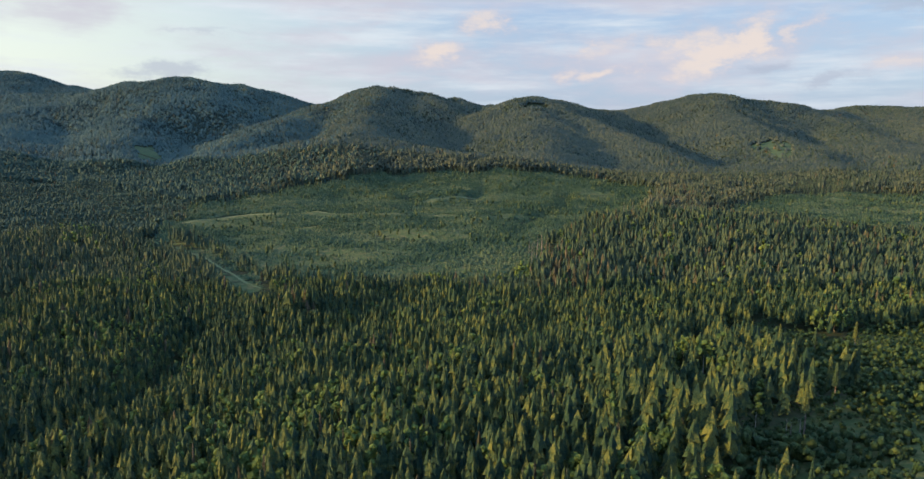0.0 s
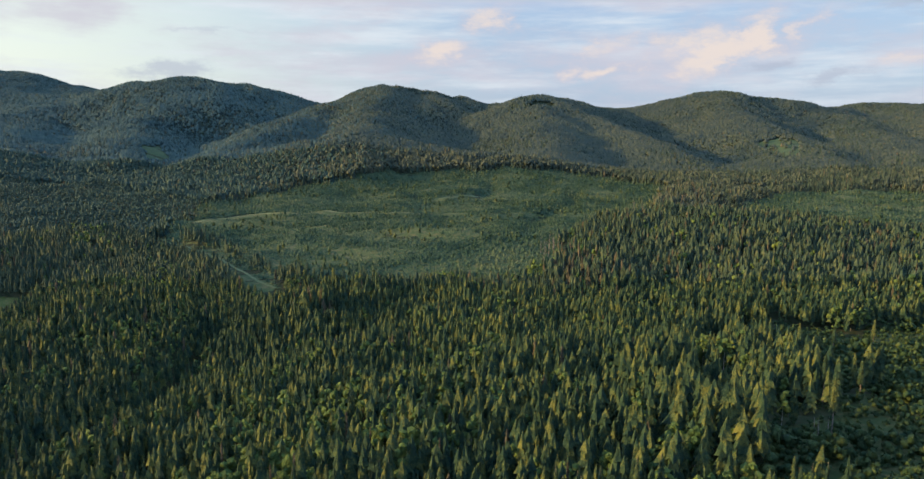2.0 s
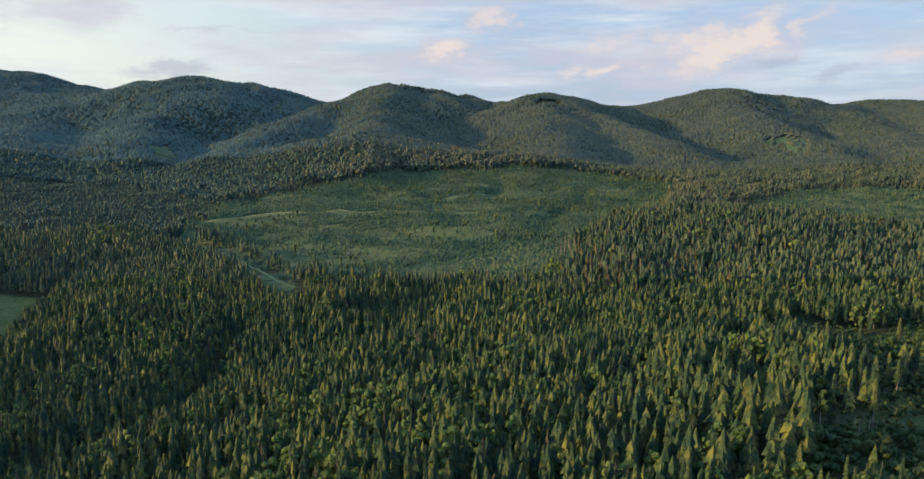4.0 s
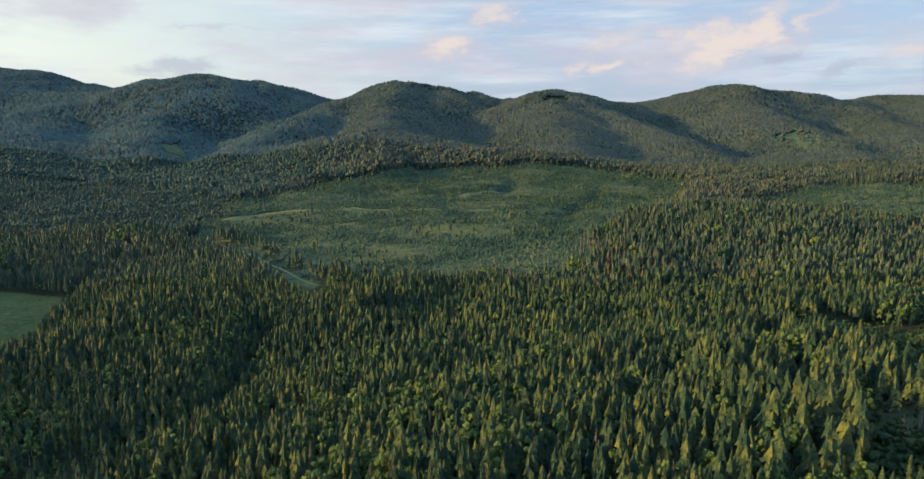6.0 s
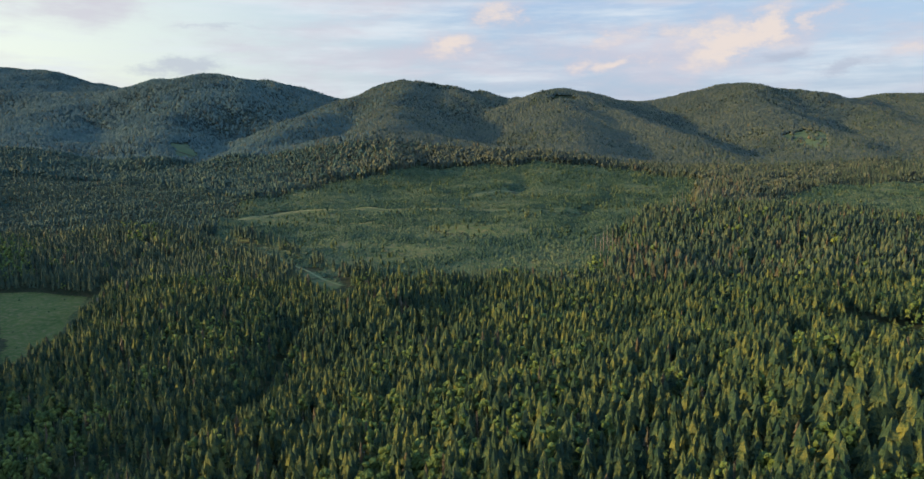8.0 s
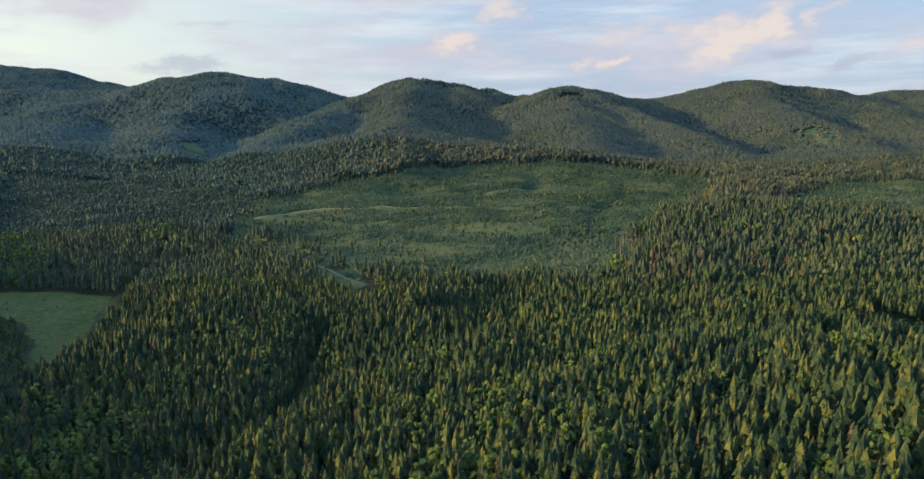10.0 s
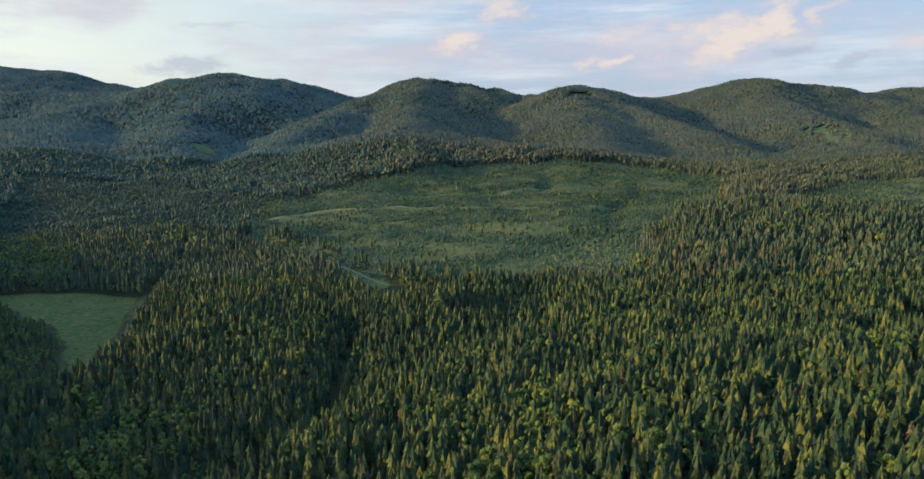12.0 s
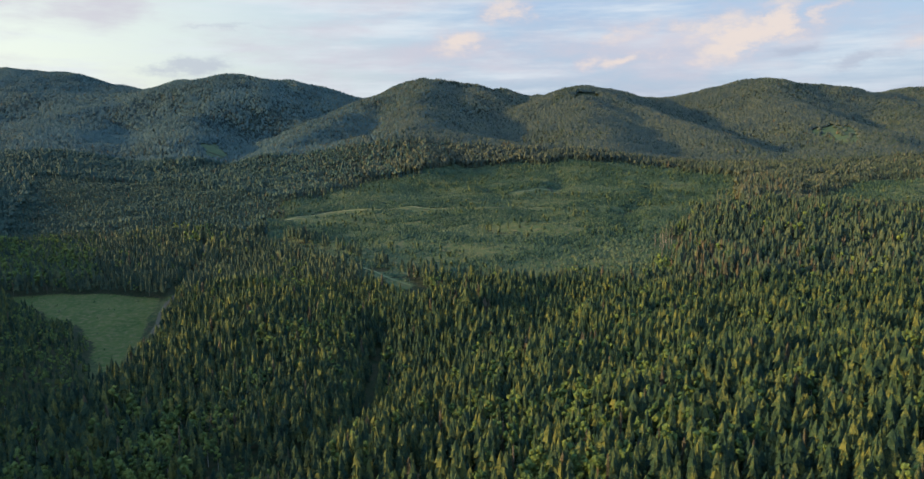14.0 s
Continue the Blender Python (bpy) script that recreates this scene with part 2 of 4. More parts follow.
meadow_grass = earthy("meadow_grass", ((0.032, 0.060, 0.012), (0.058, 0.078, 0.018), (0.105, 0.092, 0.036)), (0.045, 0.30), 2.0)
glade_grass = earthy("glade_grass", ((0.042, 0.068, 0.018), (0.066, 0.084, 0.025), (0.120, 0.110, 0.045)), (0.08, 0.50), 2.0)
glade_floor = earthy("glade_floor", ((0.022, 0.042, 0.013), (0.038, 0.058, 0.018), (0.075, 0.072, 0.028)), (0.05, 0.4), 1.6)
cut_grass = earthy("cut_slope_grass", ((0.036, 0.066, 0.024), (0.062, 0.084, 0.030), (0.112, 0.104, 0.046)), (0.022, 0.16), 0.9)
track_soil = earthy("pale_track_soil", ((0.105, 0.125, 0.052), (0.165, 0.170, 0.082), (0.060, 0.090, 0.036)), (0.08, 0.6), 2.0)
gravel = earthy("grey_gravel", ((0.066, 0.064, 0.046), (0.092, 0.086, 0.062), (0.044, 0.054, 0.028)), (0.1, 1.5), 4.0)

# ---- the lie of the land ----
def crest_height(x, y, nodes, slope, soft):
    """Height of a hill crest that runs through nodes (x, y, z) and falls off to both sides."""
    best = np.full(np.shape(x), -900.0)
    for (ax, ay, az), (bx, by, bz) in zip(nodes, nodes[1:]):
        ux, uy = bx - ax, by - ay
        s = np.clip(((x - ax) * ux + (y - ay) * uy) / (ux * ux + uy * uy), 0, 1)
        d = np.hypot(x - ax - s * ux, y - ay - s * uy)
        best = np.maximum(best, az + s * (bz - az) - slope * (np.hypot(d, soft) - soft))
    return best


def bump(x, y, cx, cy, sx, sy, turn=0.0):
    c, s = math.cos(radians(turn)), math.sin(radians(turn))
    dx, dy = x - cx, y - cy
    return np.exp(-0.5 * (((c * dx + s * dy) / sx) ** 2 + ((c * dy - s * dx) / sy) ** 2))


CRESTS = [
    ([(-3300, 3500, 490), (-2352, 3700, 418), (-2082, 3700, 362), (-1842, 3720, 306), (-1400, 3800, 230)], 0.30, 140),
    ([(-2300, 2900, 290), (-1371, 2800, 258), (-1180, 2720, 303), (-1020, 2700, 317), (-860, 2760, 288), (-593, 3000, 226), (-315, 2900, 288)], 0.44, 80),
    ([(-1020, 2700, 317), (-1000, 2200, 155), (-860, 1800, 98), (-760, 1600, 58)], 0.42, 60),
    ([(-1371, 2800, 258), (-1474, 2300, 165), (-1100, 1600, 80), (-860, 1250, 28)], 0.26, 120),
    ([(-2300, 2900, 290), (-2000, 2000, 150), (-1500, 1300, 60), (-1200, 900, 20)], 0.25, 140),
    # unseen western ridge, added and sized to cast shade over the left ground
    ([(-1500, -900, 200), (-1150, -600, 218), (-1060, -200, 216), (-1030, 60, 250), (-1025, 110, 246), (-1035, 175, 200), (-1045, 280, 186), (-1080, 500, 184), (-1150, 750, 140), (-1350, 1100, 150), (-1560, 1350, 165), (-1850, 1750, 200), (-2150, 2200, 230)], 0.60, 60),
    ([(-315, 2900, 288), (-500, 2500, 204), (-548, 2000, 125), (-570, 1600, 60)], 0.42, 45),
    ([(-315, 2900, 288), (-160, 2930, 280), (-40, 2960, 256), (112, 3000, 224), (266, 2700, 243)], 0.45, 60),
    ([(-315, 2900, 288), (-330, 2500, 222), (-300, 2200, 165), (-264, 1750, 105), (-215, 1420, 52)], 0.48, 45),
    ([(-264, 1750, 110), (73, 1600, 62), (140, 1480, 36)], 0.26, 90),
    ([(266, 2700, 243), (434, 2450, 160), (544, 2100, 94), (560, 1750, 44)], 0.50, 45),
    ([(266, 2700, 243), (230, 2200, 135), (210, 1750, 62)], 0.38, 60),
    ([(266, 2700, 243), (618, 3100, 216), (800, 3050, 221), (1035, 3000, 278), (1260, 3000, 251), (1497, 3000, 205), (1700, 3250, 226), (1890, 3300, 240), (2300, 3300, 228), (3300, 3300, 280)], 0.42, 80),
    ([(1035, 3000, 278), (955, 2500, 160), (974, 2100, 92), (860, 1700, 44)], 0.38, 70),
    ([(1497, 3000, 203), (1365, 2500, 130), (1260, 2000, 84), (1050, 1500, 30)], 0.36, 70),
    ([(1890, 3300, 240), (1900, 2500, 150), (1700, 1900, 90), (1400, 1300, 30)], 0.25, 140),
]


GULLIES = [([(20, 1180), (45, 1300), (55, 1420)], 9, 16), ([(-70, 1150), (-110, 1260), (-150, 1380)], 6, 14), ([(70, 800), (95, 960), (170, 1120), (200, 1300)], 5, 15),
           ([(-230, 760), (-130, 840), (-20, 900)], 3, 12),
           # hollows added along ride and road to make them dark creases
           ([(-160, 430), (-154, 366), (-151, 323), (-150, 285), (-171, 257), (-215, 225)], 10, 11), ([(-330, 480), (-322, 400), (-322, 350), (-335, 310), (-350, 240)], 7, 26)]


def crest_distance(x, y, line):
    return -crest_height(x, y, [(a, b, 0.0) for a, b in line], 1.0, 0.0)


def ripple(x, y, size, seed):
    """Gentle folds in the ground."""
    return (np.sin(x / size + 1.7 * seed + 1.3 * np.sin(y / (1.7 * size) + seed))
            * np.sin(y / (1.2 * size) - 2.1 * seed + 1.1 * np.sin(x / (1.5 * size) - seed)))


def height(x, y):
    """The ground's height at a place of the plan."""
    x, y = np.asarray(x, float), np.asarray(y, float)
    base = -6 + 30 / (1 + np.exp(-(y - 950) / 160)) + 6 * np.clip((y - 1300) / 400, 0, 2)
    base = base + 36 * bump(x, y, 165, 175, 170, 125) + 6 * bump(x, y, -110, 500, 60, 50)
    base = base + 8 * bump(x, y, -170, 585, 55, 45) + 4 * bump(x, y, -240, 690, 50, 50) + 9 * bump(x, y, -258, 470, 34, 95)
    base = base + 20 * bump(x, y, 270, 765, 130, 95) + 9 * bump(x, y, -40, 800, 150, 110)
    base = base + 1.6 * ripple(x, y, 60, 1) * np.clip(y / 900, 0.3, 1) + 2.2 * ripple(x, y, 27, 2) * np.clip((600 - y) / 120, 0, 1)
    folds = np.clip((y - 620) / 150, 0, 1) * np.clip((1500 - y) / 200, 0, 1)
    base = base + folds * (3.6 * ripple(x, y, 36, 6) + 1.4 * ripple(x, y, 15, 8))
    for line, deep, wide in GULLIES:
        base = base - deep * np.exp(-((crest_distance(x, y, line) / wide) ** 2))
    k = 9.0
    total = np.exp(base / k)
    for nodes, slope, soft in CRESTS:
        total = total + np.exp(np.clip(crest_height(x, y, nodes, slope, soft), -300, 900) / k)
    z = k * np.log(total)
    far = np.clip((y - 1300) / 900, 0, 1)
    z = z - 17 * np.exp(-((((x - 268) / 44) ** 2 + ((y - 2545) / 40) ** 2) ** 2))
    return z + far * (9 * ripple(x, y, 95, 3) + 5 * ripple(x, y, 41, 5))


def mesh_from(name, verts, tris, slots, index=None, smooth_faces=False):
    """A triangle mesh from arrays."""
    me = bpy.data.meshes.new(name)
    verts, tris = np.asarray(verts, np.float32), np.asarray(tris, np.int32)
    me.vertices.add(len(verts))
    me.vertices.foreach_set("co", verts.ravel())
    me.loops.add(tris.size)
    me.loops.foreach_set("vertex_index", tris.ravel())
    me.polygons.add(len(tris))
    me.polygons.foreach_set("loop_start", np.arange(0, tris.size, 3, dtype=np.int32))
    me.polygons.foreach_set("use_smooth", np.full(len(tris), smooth_faces))
    for s in slots:
        me.materials.append(s)
    if index is not None:
        me.polygons.foreach_set("material_index", np.asarray(index, np.int32))
    me.update(calc_edges=True)
    return me


def sheet(name, xs, ys, lift, material):
    """A draped sheet over a grid of plan places."""
    rows, cols = xs.shape
    z = height(xs, ys) + lift
    verts = np.stack([xs.ravel(), ys.ravel(), z.ravel()], 1)
    i = (np.arange(rows - 1)[:, None] * cols + np.arange(cols - 1)).ravel()
    tris = np.concatenate([np.stack([i, i + 1, i + cols + 1], 1), np.stack([i, i + cols + 1, i + cols], 1)])
    return new(name, mesh_from(name, verts, tris, [material], smooth_faces=True))


far_rows = np.concatenate([np.linspace(-2500, 60, 30), 60 + 4840 * np.linspace(0.004, 1, 240) ** 1.55])
across = np.linspace(-1, 1, 211)
gx = across[None, :] * (700 + 0.95 * np.abs(far_rows[:, None])) - 40
ground = sheet("ground", gx, np.repeat(far_rows[:, None], 211, 1), 0.0, forest_soil)
tagged(ground, "rolling hill country with grassy forest floor and cut slopes", "ground", kind="structure")


def inside(x, y, poly, ragged=7.0):
    """Which places lie inside a plan outline."""
    res = np.zeros(np.shape(x), bool)
    wide = 1.7 * max(0.0, ragged - 7.0)
    x, y = (x + ragged * ripple(x, y, 13, 2) + wide * ripple(x, y, 47, 7), y + ragged * ripple(x, y, 17, 4) + wide * ripple(x, y, 39, 3))
    for (ax, ay), (bx, by) in zip(poly, poly[1:] + poly[:1]):
        cross = (ay > y) != (by > y)
        res ^= cross & (x < (bx - ax) * (y - ay) / ((by - ay) or 1e-9) + ax)
    return res


def along(x, y, line):
    """Distance to a line in the plan."""
    best = np.full(np.shape(x), 1e9)
    for (ax, ay), (bx, by) in zip(line, line[1:]):
        ux, uy = bx - ax, by - ay
        s = np.clip(((x - ax) * ux + (y - ay) * uy) / (ux * ux + uy * uy), 0, 1)
        best = np.minimum(best, np.hypot(x - ax - s * ux, y - ay - s * uy))
    return best


CUT_SLOPE = [(-284, 750), (-171, 577), (-97, 549), (-34, 567), (44, 582), (75, 620), (88, 706), (148, 782), (263, 1000), (372, 1320),
             (295, 1520), (98, 1485), (-158, 1450), (-222, 1343), (-319, 1320), (-381, 1072), (-384, 846)]
EAST_CUT = [(368, 1003), (531, 1220), (670, 1253), (925, 1255), (641, 812), (541, 812), (471, 901), (420, 958)]
BUSHY_GLADE = [(197, 480), (223, 446), (254, 446), (397, 496), (300, 193), (94, 100), (100, 190), (121, 242), (160, 328)]
MEADOW = [(-486, 555), (-440, 566), (-356, 548), (-341, 512), (-321, 440), (-307, 384), (-340, 418), (-372, 467), (-435, 515)]
ROAD = [(-400, 760), (-375, 699), (-353, 605), (-343, 545), (-334, 505), (-315, 440), (-302, 384), (-297, 345), (-306, 315), (-318, 285), (-340, 240)]
TRACK = [(-350, 805), (-318, 774), (-280, 737), (-245, 690), (-198, 611), (-169, 563), (-150, 545)]
UPPER_TRACK = [(-352, 915), (-335, 970), (-308, 1006), (-258, 1007), (-187, 983), (-100, 972), (-12, 988)]
TOP_TRACK = [(-42, 1138), (0, 1200), (50, 1246), (98, 1218), (134, 1211)]
SIDE_TRACK = [(92, 800), (126, 806), (148, 796)]
RIDE = [(-160, 430), (-154, 366), (-151, 323), (-150, 285), (-171, 257), (-215, 225)]
HILL_MEADOW = [(-806, 1796), (-801, 1877), (-734, 1771), (-716, 1684), (-750, 1665)]
EAST_MEADOW = [(878, 2168), (960, 2206), (1006, 2157), (895, 1896), (850, 1901), (874, 2071)]
NOTCH = [(214, 2540), (258, 2600), (312, 2605), (310, 2495), (214, 2485)]
DEAD_STANDS = [[(72, 707), (130, 640), (126, 543), (67, 560)], [(300, 1248), (442, 1257), (330, 889), (222, 790)], [(-122, 475), (-95, 478), (-90, 446), (-118, 444)]]
LEAF_STANDS = [[(-700, 820), (-520, 760), (-420, 583), (-560, 567)], [(-40, 615), (64, 628), (66, 575), (-40, 556)],
               [(-110, 300), (-20, 310), (0, 225), (-80, 215)], [(-420, 440), (-345, 430), (-315, 360), (-380, 340)],
               [(-900, 1250), (-520, 1250), (-380, 960), (-600, 880)]]

# first and last are sized to fit the camera's view of track and meadow
LOW_STANDS = [(0.78, [(-330, 705), (-270, 640), (-180, 548), (-85, 535), (-85, 490), (-200, 485), (-370, 650)]),
                (0.55, [(-950, 1330), (-667, 1350), (-380, 1060), (-385, 850), (-548, 790), (-642, 780)]),
                (0.82, [(-470, 520), (-433, 512), (-364, 458), (-338, 410), (-300, 340), (-345, 290), (-480, 330)])]
TALL_STANDS = [[(150, 2470), (225, 2470), (222, 2540), (262, 2605), (250, 2660), (170, 2620)], [(-270, 2840), (-20, 2900), (60, 2990), (-60, 3010), (-280, 2960)]]
SNAGS = [(114, 226), (116, 227), (117, 223), (79, 677), (84, 676), (77, 682), (94, 579), (97, 575), (99, 571), (241, 1014), (368, 997), (357, 990), (90, 690), (104, 610)]
SNAG_TALL = (1.0, 0.82, 1.12, 0.93)
GLADE_GRASS = [(121, 176), (136, 203), (165, 226), (200, 240), (205, 170), (150, 150)]
SPARSE_WOOD = [(90, 190), (170, 340), (225, 460), (180, 500), (100, 330), (70, 230)]
LONE_SPRUCES = [(148, 260), (158, 320), (112, 257), (135, 262), (172, 360), (203, 384), (149, 322), (235, 401), (121, 228)]


def ribbon(name, line, width, material, label, category):
    pts = []
    for (ax, ay), (bx, by) in zip(line, line[1:]):
        n = max(2, int(math.hypot(bx - ax, by - ay) / 5))
        pts += [(ax + (bx - ax) * i / n, ay + (by - ay) * i / n) for i in range(n)]
    pts = np.array(pts + [line[-1]], float)
    for _ in range(6):
        pts[1:-1] = (pts[:-2] + 2 * pts[1:-1] + pts[2:]) / 4
    way = np.gradient(pts, axis=0)
    way /= np.linalg.norm(way, axis=1)[:, None]
    side = np.stack([way[:, 1], -way[:, 0]], 1)
    wide = width * (1 + 0.25 * np.sin(np.arange(len(pts)) * 0.9) * np.sin(np.arange(len(pts)) * 0.37))
    offs = np.linspace(-0.5, 0.5, 5)
    xs = pts[:, :1] + side[:, :1] * offs * wide[:, None]
    ys = pts[:, 1:] + side[:, 1:] * offs * wide[:, None]
    return tagged(sheet(name, xs, ys, 0.40 if name == "road" else 0.45, material), label, category, kind="structure")


ribbon("road", ROAD, 4.6, gravel, "grey gravel forest road beside the meadow", "road")
ribbon("track", TRACK, 2.6, track_soil, "pale grassy dirt track down the cut slope", "track")
ribbon("track", UPPER_TRACK, 5.5, track_soil, "pale grassy logging track across the cut slope", "track")
ribbon("track", TOP_TRACK, 5.0, track_soil, "faint pale logging track high on the cut slope", "track")
ribbon("track", SIDE_TRACK, 5.0, track_soil, "short pale dirt track at the dead spruces", "track")


def patch(name, poly, step, lift, material, label):
    """A draped patch of grass inside an outline."""
    px, py = zip(*poly)
    n, m = int((max(px) - min(px)) / step) + 2, int((max(py) - min(py)) / step) + 2
    xs, ys = np.meshgrid(min(px) - step + np.arange(n + 2) * step, min(py) - step + np.arange(m + 2) * step)
    ob = sheet(name, xs, ys, lift, material)
    bm = bmesh.new()
    bm.from_mesh(ob.data)
    mid = np.array([f.calc_center_median()[:2] for f in bm.faces])
    keep = inside(mid[:, 0], mid[:, 1], poly, 15.0 if name in ("cut_slope", "glade") else 4.0 if step < 5 else 7.0)
    bmesh.ops.delete(bm, geom=[f for f, k in zip(list(bm.faces), keep) if not k], context="FACES")
    bm.to_mesh(ob.data)
    bm.free()
    return tagged(ob, label, name.replace("_", " "), kind="structure")


patch("meadow", MEADOW, 3.0, 0.32, meadow_grass, "mown green meadow enclosed by spruce forest")
patch("verge", [(-352, 560), (-332, 545), (-318, 490), (-300, 430), (-286, 380), (-292, 345), (-325, 380), (-345, 430), (-352, 500)], 3.0, 0.24, glade_floor, "rough grass verge beside the gravel road")
patch("meadow", HILL_MEADOW, 8.0, 0.25, hill_grass, "small green meadow in a wooded hollow")
patch("meadow", EAST_MEADOW, 8.0, 0.25, hill_grass, "small sunlit meadow on a wooded hillside")
patch("glade", BUSHY_GLADE, 5.5, 0.08, glade_floor, "rough dark grass between bushes in the glade")
patch("meadow", GLADE_GRASS, 3.0, 0.50, glade_grass, "open grassy patch in the bushy glade")
patch("cut_slope", CUT_SLOPE, 6.0, 0.20, cut_grass, "wide cut slope with rough grass and low scrub")
patch("cut_slope", EAST_CUT, 6.0, 0.20, cut_grass, "eastern cut slope with rough grass and low scrub")

# ---- trees ----
class Cloud:
    """Triangles of one tree, with a material slot each."""

    def __init__(self):
        self.v, self.t, self.s = [], [], []

    def face(self, pts, slot=0):
        i = len(self.v)
        self.v += [tuple(p) for p in pts]
        for k in range(1, len(pts) - 1):
            self.t.append((i, i + k, i + k + 1))
            self.s.append(slot)

    def arrays(self):
        return np.array(self.v, np.float32), np.array(self.t, np.int32), np.array(self.s, np.int32)


def trunk_faces(c, rng, h, r, sides, slot, bend=0.0):
    rings = [(0, 1.25), (0.12, 0.95), (0.55, 0.6), (0.97, 0.12)]
    lean = rng.uniform(-bend, bend), rng.uniform(-bend, bend)
    pts = [[(lean[0] * f * f * h + r * k * math.cos(a), lean[1] * f * f * h + r * k * math.sin(a), f * h - (0.6 if f == 0 else 0))
            for a in (2 * math.pi * j / sides for j in range(sides))] for f, k in rings]
    for low, high in zip(pts, pts[1:]):
        for j in range(sides):
            n = (j + 1) % sides
            c.face((low[j], low[n], high[n], high[j]), slot)


def spruce_faces(c, rng, h, r, whorls, points, boughs=0, bare=0.12, thin=0.0, slot=0):
    """A conifer: star-shaped drooping skirts of boughs one above another, steep and narrow at the tip, all hung on one stem."""
    def reach(z):
        d = (h - z) / h
        return r * min(1.34 * d ** 0.60, 1.08 - 0.25 * d) + 0.004 * h

    lean, sway = rng.uniform(0, 6.28), rng.uniform(-0.02, 0.02) * h
    low, rise, last = h * bare, h * (0.955 - bare) / whorls, None
    for w in range(whorls):
        f = w / whorls
        z = low + rise * (w + rng.uniform(-0.15, 0.15))
        l0 = reach(z) * rng.uniform(0.80, 1.16)
        n = max(4, round(points * (1 - 0.4 * f)))
        spin, k = rng.uniform(0, 6.28), len(c.v)
        for j in range(2 * n):
            a = spin + 3.1416 * (j + rng.uniform(-0.3, 0.3)) / n
            l = l0 * (1 + 0.12 * math.cos(a - lean)) * (rng.uniform(0.82, 1.22) if j % 2 == 0 else rng.uniform(0.48, 0.76))
            if thin and rng.random() < thin:
                l *= 0.35
            c.v.append((l * math.cos(a) + sway * f, l * math.sin(a), z - (0.38 if j % 2 == 0 else 0.0) * l + rng.uniform(-0.12, 0.12) * rise))
        c.v.append((sway * f, 0, min(z + 1.9 * rise + 0.2 * l0, h)))
        tip = k + 2 * n
        c.t += [(k + j, k + (j + 1) % (2 * n), tip) for j in range(2 * n)]
        c.s += [slot] * (2 * n)
        if last is not None:  # the stem inside, which joins the skirts
            c.t.append((last, k + 1, tip))
            c.s.append(slot)
        last = tip
    for _ in range(boughs):
        z = h * (bare + (0.93 - bare) * rng.random() ** 1.2)
        l = reach(z) * rng.uniform(0.9, 1.22)
        a = rng.uniform(0, 6.28)
        ca, sa, half = math.cos(a), math.sin(a), 0.17 * l + 0.004 * h
        c.face(((0.5 * l * ca - half * sa, 0.5 * l * sa + half * ca, z - 0.12 * l), (l * ca, l * sa, z - rng.uniform(0.25, 0.5) * l),
                (0.5 * l * ca + half * sa, 0.5 * l * sa - half * ca, z - 0.12 * l), (0.2 * l * ca, 0.2 * l * sa, z + 0.22 * l)), slot)


ICO = bmesh.new()
bmesh.ops.create_icosphere(ICO, subdivisions=1, radius=1.0)
ICO_V, ICO_F = [v.co.copy() for v in ICO.verts], [[v.index for v in f.verts] for f in ICO.faces]
ICO.free()


def leaf_faces(c, rng, h, r, lumps, cards, size, low=0.3, slot=0):
    """A crown of uneven lumps heaped to a dome, each with a shell of small tilted leaf clumps."""
    for i in range(lumps):
        f = (i + 0.5) / lumps
        a = i * 2.4 + rng.uniform(-0.5, 0.5)
        span = r * 0.62 * math.sqrt(max(0.0, 1 - f ** 1.8)) * rng.uniform(0.75, 1.15)
        cr = r * rng.uniform(0.34, 0.56) * (1.12 - 0.40 * f)
        mid = Vector((span * math.cos(a), span * math.sin(a), h * (low + (0.90 - low) * f ** 0.8) - 0.3 * cr))
        k = len(c.v)
        c.v += [tuple(mid + Vector((v.x, v.y, 1.15 * v.z)) * cr * rng.uniform(0.62, 1.18) * (0.85 if cards > 20 else 1.0)) for v in ICO_V]
        c.t += [(k + p, k + q, k + o) for p, q, o in ICO_F]
        c.s += [slot] * len(ICO_F)
        for _ in range(cards):
            d = Vector((rng.gauss(0, 1), rng.gauss(0, 1), rng.gauss(0.35, 0.9))).normalized()
            p = mid + d * cr * rng.uniform(0.85, 1.22)
            n = (d + 0.6 * Vector((rng.gauss(0, 1), rng.gauss(0, 1), rng.gauss(0, 1)))).normalized()
            u = n.orthogonal().normalized()
            v = n.cross(u)
            z, spin = size * rng.uniform(0.5, 1.25), rng.uniform(0, 6.28)
            c.face([p + z * rng.uniform(0.7, 1.15) * (math.cos(spin + q) * u + math.sin(spin + q) * v) - 0.18 * z * n * (q % 3) for q in (0, 1.6, 3.2, 4.7)], slot)


